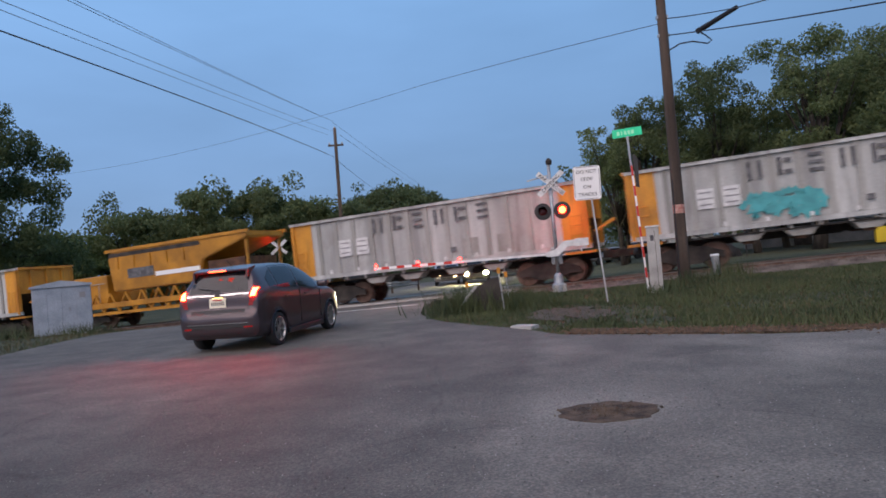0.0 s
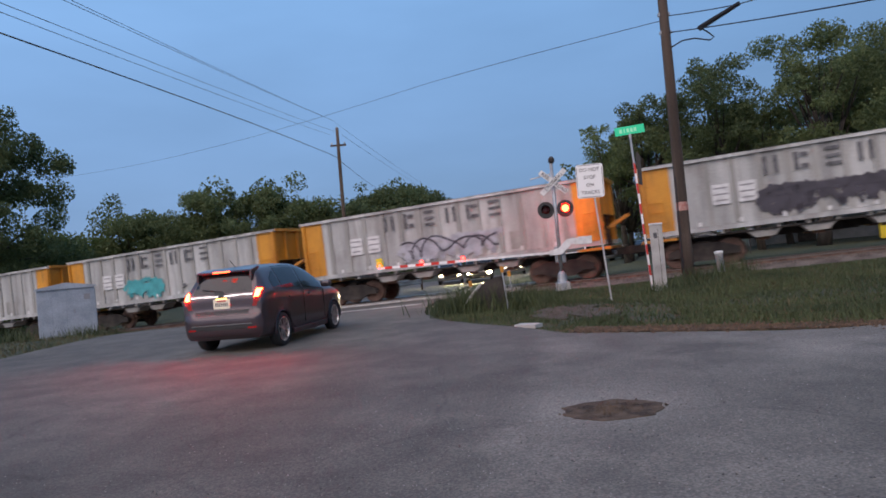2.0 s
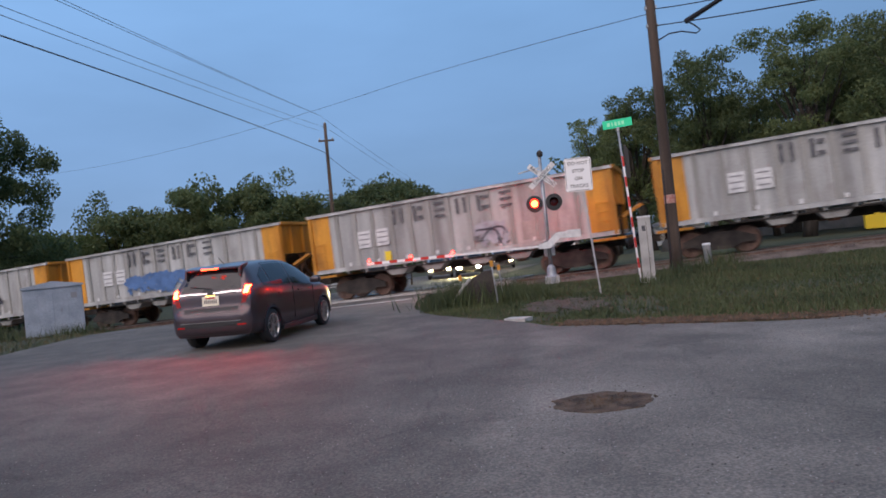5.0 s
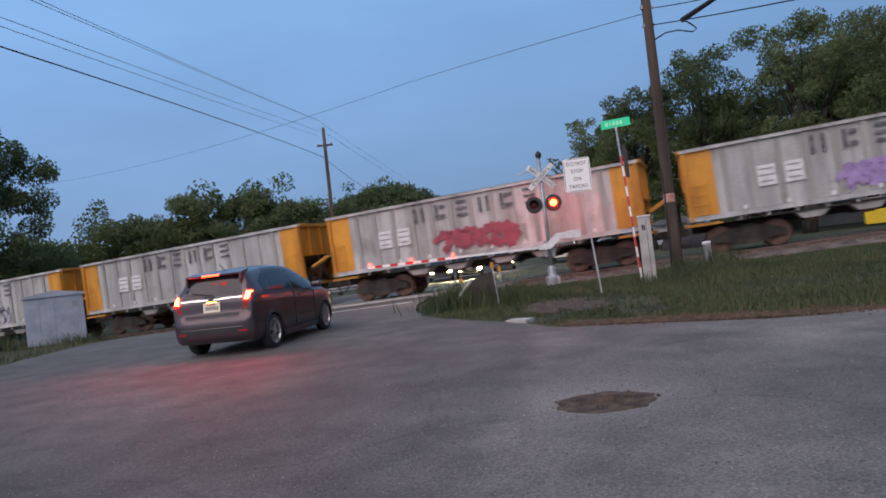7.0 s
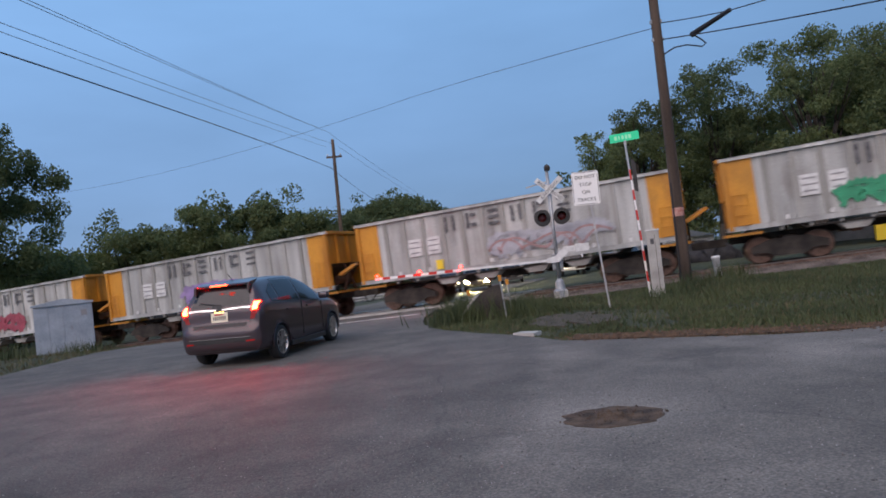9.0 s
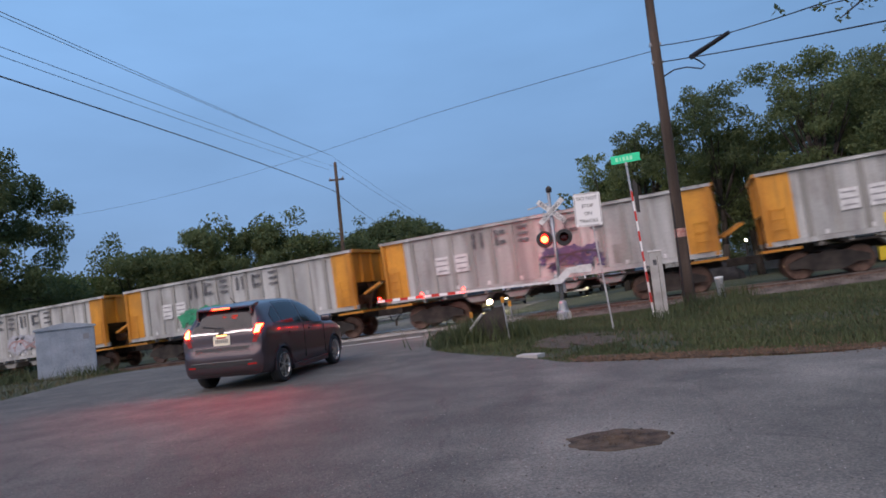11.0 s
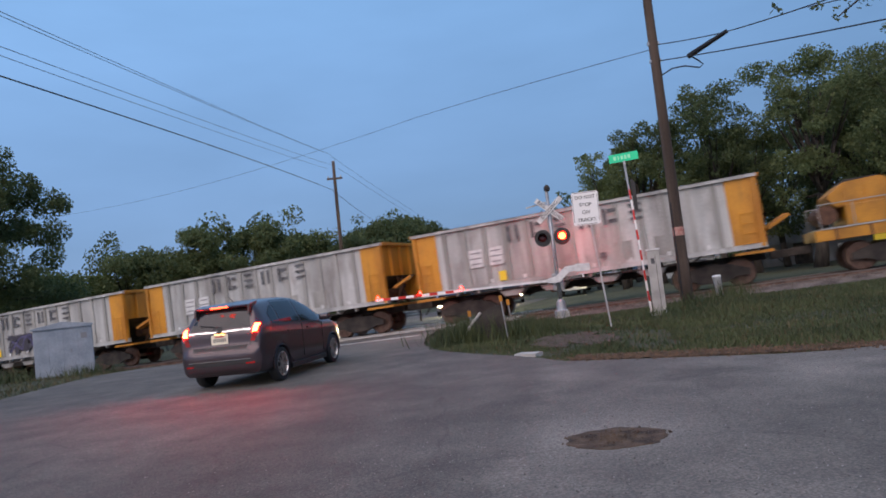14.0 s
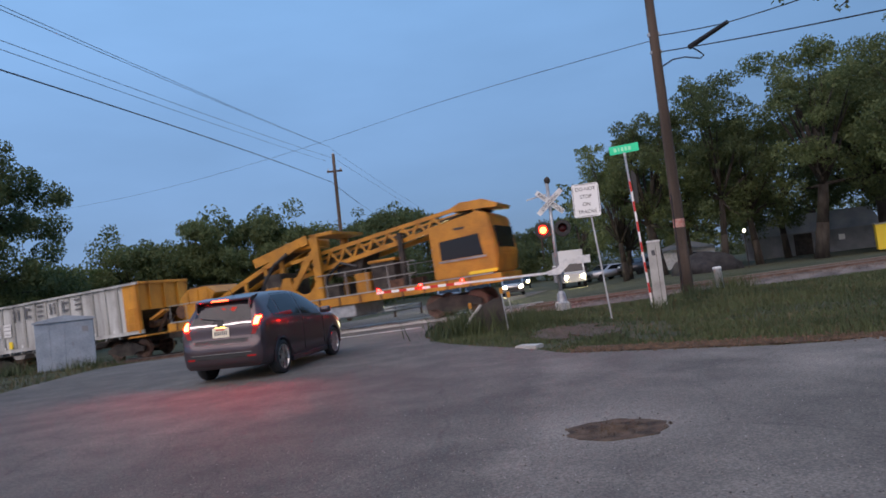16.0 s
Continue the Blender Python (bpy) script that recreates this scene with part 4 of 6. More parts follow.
def hatchback(m):
    """A small five-door car; x forwards from the rear axle, z from the road."""
    car = empty("hatchback_car", m)
    # x, belt height, roof height, half width at the belt, half width at the roof, bottom height
    st = smooth_rows([
        (-0.775, 0.54, 0.56, 0.48, 0.40, 0.42), (-0.765, 0.61, 0.63, 0.62, 0.52, 0.35), (-0.735, 0.66, 0.69, 0.72, 0.60, 0.30), (-0.700, 0.72, 0.78, 0.775, 0.62, 0.27),
        (-0.690, 0.90, 0.95, 0.790, 0.63, 0.25), (-0.670, 0.985, 1.02, 0.80, 0.635, 0.245), (-0.63, 1.03, 1.10, 0.812, 0.63, 0.24), (-0.55, 1.05, 1.24, 0.825, 0.61, 0.23),
        (-0.46, 1.06, 1.375, 0.832, 0.585, 0.225), (-0.38, 1.06, 1.445, 0.837, 0.565, 0.22), (-0.2, 1.05, 1.485, 0.842, 0.555, 0.21), (0.2, 1.03, 1.513, 0.846, 0.555, 0.20),
        (0.7, 1.00, 1.525, 0.848, 0.56, 0.20), (1.1, 0.975, 1.512, 0.848, 0.56, 0.20), (1.5, 0.95, 1.45, 0.847, 0.55, 0.20), (1.9, 0.93, 1.31, 0.846, 0.56, 0.20),
        (2.3, 0.915, 1.12, 0.843, 0.60, 0.20), (2.6, 0.90, 0.985, 0.838, 0.66, 0.20), (2.85, 0.85, 0.915, 0.825, 0.64, 0.20), (3.1, 0.75, 0.82, 0.78, 0.57, 0.215),
        (3.25, 0.64, 0.70, 0.70, 0.48, 0.24), (3.32, 0.54, 0.58, 0.60, 0.40, 0.30)], 74)

    def half(s):
        """The section's right half from the floor's middle up and over to the roof's middle."""
        x, zb, zr, w, wr, z0 = s
        h, g = zb - z0, zr - zb
        c = min(1.0, g / 0.2)
        pts = [(0.0, z0), (w * 0.55, z0 + 0.001), (w - 0.10, z0 + 0.012), (w - 0.035, z0 + 0.07 * min(1, h / 0.4)), (w - 0.008, z0 + 0.30 * h), (w, z0 + 0.46 * h), (w - 0.012, z0 + 0.63 * h), (w - 0.002, z0 + 0.80 * h), (w - 0.018, z0 + 0.94 * h), (w - 0.04, zb)]
        for k, q in ((0.25, 0.20), (0.5, 0.44), (0.72, 0.70), (0.86, 0.90)):
            pts.append((w - 0.04 + (wr - w + 0.04) * q, zb + g * k))
        return pts + [(wr * 0.93, zr - 0.028 * c), (wr * 0.75, zr - 0.010 * c), (wr * 0.4, zr + 0.004), (0.0, zr + 0.010)]

    b = bmesh.new()
    rings = []
    for s in st:
        hp = half(s)
        rings.append([b.verts.new((s[0], y, z)) for y, z in hp] + [b.verts.new((s[0], -y, z)) for y, z in hp[-2:0:-1]])
    n = len(rings[0])
    for r0, r1 in zip(rings, rings[1:]):
        for i in range(n):
            b.faces.new((r0[i], r1[i], r1[(i + 1) % n], r0[(i + 1) % n]))
    b.faces.new(rings[0])
    b.faces.new(rings[-1][::-1])
    bmesh.ops.recalc_face_normals(b, faces=b.faces)
    shell = finish("shell", b, CARPAINT, None, True)
    # the wheel arches are cut out of the body
    cut = bmesh.new()
    for x in (0.0, 2.53):
        for s in (-1, 1):
            tube((x, s * 0.52, 0.31), (x, s * 1.0, 0.31), 0.342, seg=40, bm=cut)
    cutter = finish("cutter", cut, CARBLACK)
    mod = shell.modifiers.new("arches", "BOOLEAN")
    mod.object, mod.operation, mod.solver = cutter, "DIFFERENCE", "EXACT"
    bpy.context.view_layer.update()
    me = bpy.data.meshes.new_from_object(shell.evaluated_get(bpy.context.evaluated_depsgraph_get()))
    bpy.data.objects.remove(shell)
    bpy.data.objects.remove(cutter)
    me.name = "body"
    if len(me.materials) < 2:
        me.materials.append(CARBLACK)
    for p in me.polygons:
        for wx in (0.0, 2.53):
            c = p.center
            if math.hypot(c.x - wx, c.z - 0.31) < 0.346 and 0.515 < abs(c.y) < 0.84 and (abs(p.normal.y) > 0.99 and abs(c.y) < 0.53 or math.hypot(c.x - wx, c.z - 0.31) > 0.335):
                p.material_index, p.use_smooth = 1, False
    body = new("body", me)
    body.parent = car
    tagged(body, "grey metallic painted body")

    def section(x):
        for a, c in zip(st, st[1:]):
            if a[0] <= x <= c[0]:
                k = (x - a[0]) / (c[0] - a[0])
                return half([p + (q - p) * k for p, q in zip(a, c)])
        return half(st[-1])

    def side_point(x, v, s, out=0.005):
        hp = section(x)[9:15]
        f = max(0.0, min(0.999, v)) * 5
        j = int(f)
        (y0, z0), (y1, z1) = hp[j], hp[j + 1]
        return Vector((x, s * (y0 + (y1 - y0) * (f - j) + out), z0 + (z1 - z0) * (f - j) + 0.3 * out))

    def rear_x(y, z):
        """Where the tail meets a line running forwards at y across and z up."""
        x = -0.775
        while x < 0.6:
            hp = section(x)
            if hp[0][1] < z < hp[-1][1]:
                for (y0, z0), (y1, z1) in zip(hp[1:], hp[2:]):
                    if z0 <= z <= z1 and y0 + (y1 - y0) * (z - z0) / max(1e-6, z1 - z0) >= abs(y):
                        return x
            x += 0.005
        return x

    def tail_patch(a, b_, c, d, out, nu=10, nv=6, th=0.010):
        """A skin lying on the tail between four corners (across, up), given in turn."""
        bm = bmesh.new()
        grid = []
        for i in range(nu + 1):
            row = []
            for j in range(nv + 1):
                u, v = i / nu, j / nv
                y = (a[0] * (1 - u) + b_[0] * u) * (1 - v) + (d[0] * (1 - u) + c[0] * u) * v
                z = (a[1] * (1 - u) + b_[1] * u) * (1 - v) + (d[1] * (1 - u) + c[1] * u) * v
                row.append(bm.verts.new((rear_x(y, z) - out, y * (1 + 0.3 * out), z)))
            grid.append(row)
        for r0, r1 in zip(grid, grid[1:]):
            for j in range(nv):
                bm.faces.new((r0[j], r1[j], r1[j + 1], r0[j + 1]))
        bmesh.ops.recalc_face_normals(bm, faces=bm.faces)
        bmesh.ops.solidify(bm, geom=bm.faces[:], thickness=th)
        return bm

    for s in (-1, 1):
        for nm, x0, x1, v1 in (("quarter_window", -0.20, 0.10, 0.66), ("rear_door_window", 0.16, 0.98, 0.90), ("front_door_window", 1.05, 1.98, 0.90)):
            b = bmesh.new()
            cols = []
            for i in range(13):
                x = x0 + (x1 - x0) * i / 12
                vt = v1 - (0.30 * (1 - i / 12) if nm == "quarter_window" else 0) - (0.20 * max(0.0, (x - 1.5) / 0.48) if nm == "front_door_window" else 0)
                cols.append([b.verts.new(side_point(x, 0.05 + (vt - 0.05) * j / 5, s)) for j in range(6)])
            for c0, c1 in zip(cols, cols[1:]):
                for j in range(5):
                    b.faces.new((c0[j], c1[j], c1[j + 1], c0[j + 1]))
            part(nm, b, CARGLASS, body, "dark tinted window glass", True)
        b = bmesh.new()
        for i in range(24):
            x, xx = -0.2 + 2.2 * i / 24, -0.2 + 2.2 * (i + 1) / 24
            vs = [b.verts.new(side_point(q, v, s, 0.007)) for q, v in ((x, 0.0), (xx, 0.0), (xx, 0.045), (x, 0.045))]
            b.faces.new(vs)
        part("belt_moulding", b, CARBLACK, body)
        for x in (0.30, 1.20):
            part("door_handle", box(x, x + 0.2, s * 0.852 - 0.02, s * 0.852 + 0.016, 0.855, 0.893, 0.012), CARPAINT, body)
        for x, z1 in ((0.98, 0.97), (1.98, 0.92)):
            part("door_seam", box(x - 0.005, x + 0.005, s * 0.832, s * 0.8495, 0.34, z1), CARBLACK, body)
        part("sill_trim", box(0.42, 2.10, s * 0.79 - 0.05, s * 0.79 + 0.05, 0.17, 0.27, 0.02), CARBLACK, body)
        part("wing_mirror", box(1.80, 1.98, s * 0.955 - 0.115, s * 0.955 + 0.095, 0.955, 1.085, 0.05), CARPAINT, body)
        part("headlamp", box(2.86, 3.14, s * 0.64 - 0.12, s * 0.64 + 0.10, 0.70, 0.79, 0.04), FOGGLOW, body, "lit headlamp")
        # tail lamps wrap the corner, with a leg that runs down and inwards on the hatch
        part("tail_lamp", tail_patch((s * 0.60, 0.80), (s * 0.685, 0.80), (s * 0.80, 1.11), (s * 0.70, 1.11), 0.006, 8, 10, 0.014), TAILLENS, body, "lit red tail lamp lens")
        part("lamp_corner", tail_patch((s * 0.70, 0.86), (s * 0.788, 0.93), (s * 0.812, 1.075), (s * 0.795, 1.09), 0.004, 8, 8, 0.012), TAILRED, body, "dark red lamp corner")
        part("brake_lamp", tail_patch((s * 0.65, 0.96), (s * 0.742, 0.965), (s * 0.76, 1.095), (s * 0.68, 1.10), 0.014, 6, 6, 0.012), TAILCORE, body, "lit red brake lamp")
        part("reflector", tail_patch((s * 0.52, 0.425), (s * 0.68, 0.425), (s * 0.68, 0.455), (s * 0.52, 0.455), 0.006, 6, 2), TAILRED, body)
        part("hatch_seam", tail_patch((s * 0.585, 0.66), (s * 0.597, 0.66), (s * 0.612, 0.80), (s * 0.60, 0.80), 0.003, 1, 5, 0.004), CARBLACK, body)
        part("exhaust_corner", tail_patch((s * 0.40, 0.44), (s * 0.66, 0.40), (s * 0.66, 0.47), (s * 0.40, 0.47), 0.003, 8, 3, 0.004), CARBLACK, body)
        for nm, x in (("rear_wheel", 0.0), ("front_wheel", 2.53)):
            lip = lathe([(0.342, -0.03), (0.350, 0.004), (0.342, 0.010), (0.336, -0.03)], 40, None, pose(x, s * 0.843, 0.31, -90 * s, 0, 0), False)
            bmesh.ops.delete(lip, geom=[v for v in lip.verts if v.co.z < 0.25], context="VERTS")
            part("arch_lip", lip, CARPAINT, body)
            wheel = empty(nm)
            wheel.parent, wheel.location = car, (x, s * 0.752, 0.305)
            part("tyre", lathe([(0.20, -0.09), (0.275, -0.095), (0.298, -0.078), (0.305, 0), (0.298, 0.078), (0.275, 0.095), (0.222, 0.09)], 32, None, pose(0, 0, 0, 90, 0, 0), False), RUBBER, wheel, "black rubber tyre", True)
            rim = bmesh.new()
            lathe([(0.205, -0.08), (0.215, 0.06), (0.226, 0.088), (0.212, 0.092), (0.200, 0.06)], 32, rim, pose(0, 0, 0, -90 * s, 0, 0), False)
            tube((0, s * 0.04, 0), (0, s * 0.078, 0), 0.05, 0.042, 14, rim)
            for i in range(10):
                a0 = 2 * math.pi * (i // 2) / 5 + (0.06 if i % 2 else -0.06)
                a1 = 2 * math.pi * (i // 2) / 5 + (0.26 if i % 2 else -0.26)
                beam((0.035 * math.cos(a0), s * 0.068, 0.035 * math.sin(a0)), (0.212 * math.cos(a1), s * 0.082, 0.212 * math.sin(a1)), 0.024, 0.020, rim)
            part("rim", rim, ALLOY, wheel, "twin-spoked alloy rim")
            part("brake_disc", tube((0, s * 0.0, 0), (0, s * 0.025, 0), 0.15, seg=24), GRIME, wheel)
            part("wheel_back", tube((0, s * -0.088, 0), (0, s * -0.07, 0), 0.215, seg=24), CARBLACK, wheel)
    part("hatch_glass", tail_patch((-0.60, 1.055), (0.60, 1.055), (0.50, 1.40), (-0.50, 1.40), 0.006, 16, 10, 0.008), CARGLASS, body, "dark rear window")
    b = prism([(-0.22, 1.492), (-0.42, 1.478), (-0.60, 1.445), (-0.618, 1.425), (-0.60, 1.405), (-0.44, 1.392), (-0.30, 1.43)], -0.555, 0.555)
    for v in b.verts:
        v.co.x += 0.16 * (abs(v.co.y) / 0.555) ** 2 * (1 if v.co.x < -0.4 else 0.0) * 0.5
    part("spoiler", b, CARPAINT, body)
    for s in (-1, 1):
        part("spoiler_fin", prism([(-0.54, 1.42), (-0.40, 1.44), (-0.46, 1.30), (-0.56, 1.28)], s * 0.52, s * 0.56), CARBLACK, body)
    part("high_brake_lamp", box(-0.640, -0.612, -0.17, 0.17, 1.414, 1.440, 0.006), HIGHLAMP, body, "lit red strip brake lamp")
    part("wiper_hub", tail_patch((-0.06, 1.045), (0.16, 1.045), (0.12, 1.10), (-0.02, 1.10), 0.014, 4, 3), CARBLACK, body)
    part("wiper", tube((-0.655, 0.02, 1.085), (-0.618, 0.40, 1.14), 0.010, seg=6), CARBLACK, body)
    part("chrome_bar", tail_patch((-0.61, 0.996), (0.61, 0.996), (0.62, 1.026), (-0.62, 1.026), 0.018, 16, 3, 0.016), CHROME, body, "bright chrome hatch bar")
    part("emblem", tail_patch((-0.055, 0.985), (0.055, 0.985), (0.05, 1.055), (-0.05, 1.055), 0.026, 3, 3), CARBLACK, body)
    plate = part("number_plate", tail_patch((-0.165, 0.79), (0.165, 0.79), (0.165, 0.958), (-0.165, 0.958), 0.012, 3, 3, 0.008), PLATE, body, "yellow-lit white number plate")
    for i in range(7):
        y = -0.115 + i * 0.038
        part("plate_bar", tail_patch((y - 0.011, 0.83), (y + 0.011, 0.83), (y + 0.011, 0.895), (y - 0.011, 0.895), 0.016, 1, 1, 0.003), LETTERGREY, plate)
    part("plate_bar", tail_patch((-0.09, 0.915), (0.09, 0.915), (0.09, 0.935), (-0.09, 0.935), 0.016, 1, 1, 0.003), SIGNRED, plate)
    part("plate_lamp", tail_patch((-0.10, 0.960), (0.10, 0.960), (0.10, 0.969), (-0.10, 0.969), 0.014, 2, 1, 0.004), PLATEGLOW, body, "warm number plate lamp")
    part("bumper_step", tail_patch((-0.60, 0.655), (0.60, 0.655), (0.60, 0.672), (-0.60, 0.672), 0.010, 14, 1, 0.008), CARPAINT, body)
    part("hatch_gap", tail_patch((-0.585, 0.677), (0.585, 0.677), (0.585, 0.686), (-0.585, 0.686), 0.003, 14, 1, 0.004), CARBLACK, body)
    part("hatch_fold", tail_patch((-0.57, 0.762), (0.57, 0.762), (0.58, 0.782), (-0.58, 0.782), 0.010, 14, 1, 0.008), CARPAINT, body)
    # body-coloured panel facing down; its dark reflection of the road is painted black
    part("hatch_tuck", tail_patch((-0.53, 0.694), (0.53, 0.694), (0.545, 0.752), (-0.545, 0.752), 0.005, 14, 3, 0.006), CARBLACK, body, "lower hatch panel with its dark road reflection painted on")
    part("bumper_trim", tail_patch((-0.58, 0.425), (0.58, 0.425), (0.60, 0.50), (-0.60, 0.50), 0.004, 14, 3, 0.008), CARBLACK, body, "black lower bumper panel")
    part("bumper_crease", tail_patch((-0.60, 0.505), (0.60, 0.505), (0.60, 0.517), (-0.60, 0.517), 0.012, 14, 1, 0.008), CHROME, body, "thin bright bumper strip")
    part("aerial", tube((-0.1, 0, 1.50), (-0.28, 0, 1.62), 0.006, seg=6), CARBLACK, body)
    b = bmesh.new()
    cols = []
    for i in range(13):
        x = 1.50 + 1.02 * i / 12
        hp = section(x)[::-1]
        w = hp[3][0]
        cols.append([b.verts.new((x + 0.004, w * k, hp[0][1] - (hp[0][1] - hp[3][1]) * k * k + 0.008)) for k in (-0.98, -0.75, -0.4, 0, 0.4, 0.75, 0.98)])
    for c0, c1 in zip(cols, cols[1:]):
        for j in range(6):
            b.faces.new((c0[j], c1[j], c1[j + 1], c0[j + 1]))
    part("windscreen", b, CARGLASS, body, "raked windscreen", True)
    return tagged(car, "grey five-door hatchback car stopped with its brake lamps lit", "car")


CARX, CARY = -4.02, 12.82
hatchback(Matrix.Translation((CARX, CARY, land(CARX, CARY) + 0.025)) @ pose(0, 0, 0, 0, 0, 90 - 12.3) @ Matrix.Diagonal((1.0, 1.0, 1.035, 1.0)))

# ---- crossing signal and gate ----
MAST = Vector((3.48, 20.83, 0.27))
FACING = pose(0, 0, 0, 0, 0, -9.5)      # local -y looks down the road at the traffic


def crossbuck(parent, z, size=1.0, lettered=True):
    for a, text in ((42, "CROSSING"), (-42, "RAILROAD")):
        blade = part("crossbuck_blade", box(-0.52 * size, 0.52 * size, -0.012, 0.012, -0.08 * size, 0.08 * size, 0.004), WHITEPAINT, parent, "white crossbuck blade")
        blade.matrix_local = pose(0, -0.09 - (0.028 if a > 0 else 0), z, 0, -a, 0)
        if lettered:
            if text == "RAILROAD":
                for tx, word in ((-0.29, "RAIL"), (0.29, "ROAD")):
                    lettering("lettering", word, 0.15 * size, pose(tx * size, -0.014, 0, 90, 0, 0), SIGNBLACK, blade)
            else:
                lettering("lettering", text, 0.15 * size, pose(0, -0.014, 0, 90, 0, 0), SIGNBLACK, blade)


FLASHERS = []          # (side, optic)


def signal():
    s = empty("crossing_signal", Matrix.Translation(MAST) @ FACING)
    part("mast", tube((0, 0, 0), (-0.02, 0, 3.75), 0.055, seg=14), GREYSTEEL, s, "galvanised steel mast", True)
    part("mast_base", lathe([(0.22, -0.4), (0.22, 0.0), (0.16, 0.04), (0.13, 0.28), (0.07, 0.36)], 16), GREYSTEEL, s)
    bell = bmesh.new()
    lathe([(0.03, 3.72), (0.09, 3.76), (0.10, 3.86), (0.06, 3.92), (0.02, 3.95)], 14, bell)
    part("bell", bell, GRIME, s)
    part("side_arm", beam((-0.02, 0.05, 3.42), (-0.72, 0.05, 3.30), 0.04, 0.04), GREYSTEEL, s)
    crossbuck(s, 3.14)
    part("lamp_arm", beam((-0.28, -0.02, 2.30), (0.28, -0.02, 2.30), 0.05, 0.05), GREYSTEEL, s)
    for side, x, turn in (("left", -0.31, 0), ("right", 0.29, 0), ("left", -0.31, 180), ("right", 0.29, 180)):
        # one pair looks down the road; the other, across the track, is added to redden the train
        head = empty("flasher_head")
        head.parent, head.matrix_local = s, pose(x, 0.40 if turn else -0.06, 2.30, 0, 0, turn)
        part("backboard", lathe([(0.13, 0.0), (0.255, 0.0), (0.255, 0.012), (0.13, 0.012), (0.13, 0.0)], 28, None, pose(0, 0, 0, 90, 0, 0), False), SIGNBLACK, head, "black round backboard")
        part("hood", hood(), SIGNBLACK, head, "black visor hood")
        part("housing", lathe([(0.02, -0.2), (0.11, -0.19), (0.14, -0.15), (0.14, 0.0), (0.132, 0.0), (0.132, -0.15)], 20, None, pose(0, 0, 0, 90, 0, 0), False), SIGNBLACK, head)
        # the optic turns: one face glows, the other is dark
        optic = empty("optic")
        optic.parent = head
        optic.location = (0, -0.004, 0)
        part("lit_lens", lathe([(0.108, 0.010), (0.10, 0.026), (0.05, 0.038)], 22, None, pose(0, 0, 0, 90, 0, 0)), SIGNALFILL if turn else SIGNALGLOW, optic, "glowing red lens")
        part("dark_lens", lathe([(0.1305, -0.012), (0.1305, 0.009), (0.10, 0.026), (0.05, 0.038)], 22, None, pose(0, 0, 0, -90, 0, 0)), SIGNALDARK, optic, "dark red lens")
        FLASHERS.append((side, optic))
    gate = empty("gate_arm")
    gate.parent = s
    part("gate_mechanism", box(-0.17, 0.17, 0.06, 0.42, 0.62, 1.16, 0.04), GREYSTEEL, s)
    # arm reaches across the road from the pivot at the mast
    pivot = Vector((0.0, -0.12, 0.96))
    inv = (Matrix.Translation(MAST) @ FACING).inverted()
    tip = inv @ (ALONG * -10.75 + ACROSS * 20.6 + Vector((0, 0, 1.20)))
    tip.z = pivot.z - 0.02
    d = (tip - pivot)
    n = 11
    for i in range(n):
        p, q = pivot + d * (0.50 + 0.50 * i / n), pivot + d * (0.50 + 0.50 * (i + 1) / n)
        part("arm_stripe", beam(p, q, 0.025, 0.088), SIGNRED if i % 2 else SIGNWHITE, gate, "red reflective stripe" if i % 2 else "white reflective stripe")
    part("arm_tube", beam(pivot + d * 0.04, pivot + d * 0.50, 0.04, 0.07), WHITEPAINT, gate, "scuffed white arm tube")
    for k in (0.50, 0.735, 0.985):
        c = pivot + d * k + Vector((0, -0.03, 0.10))
        part("gate_lamp", lathe([(0.02, -0.03), (0.04, -0.026), (0.04, 0.026), (0.02, 0.03)], 14, None, Matrix.Translation(c) @ pose(0, 0, 0, 90, 0, 0)), GATEGLOW, gate, "small lit red lamp")
    b = bmesh.new()
    prism([(-0.32, 0.88), (0.05, 0.88), (0.36, 1.16), (0.92, 1.16), (0.92, 1.36), (0.25, 1.34), (-0.05, 1.08), (-0.32, 1.02)], -0.17, -0.11, b)
    part("support_arm", b, WHITEPAINT, gate, "white painted gate support arm")
    part("counterweight", box(0.58, 1.0, -0.22, -0.05, 1.14, 1.38, 0.01), WHITEPAINT, gate, "white painted counterweight")
    return tagged(s, "railway crossing signal with crossbuck, flashing red lamps and lowered gate", "crossing signal")


def hood():
    b = bmesh.new()
    seg = 18
    rows = []
    for r, y in ((0.13, -0.01), (0.14, -0.26)):
        rows.append([b.verts.new((r * math.cos(a), y if 0.3 < a < 2.84 else y * 0.5, r * math.sin(a))) for a in [-0.5 + (math.pi + 1.0) * i / seg for i in range(seg + 1)]])
    for i in range(seg):
        b.faces.new((rows[0][i], rows[0][i + 1], rows[1][i + 1], rows[1][i]))
    bmesh.ops.solidify(b, geom=b.faces[:], thickness=0.006)
    return b


signal()
tagged(finish("signal_foundation", box(-0.2, 0.2, -0.2, 0.2, -0.6, 0.0, 0.02, None, Matrix.Translation(MAST)), CONCRETE), "concrete block foundation under the signal mast", "foundation")

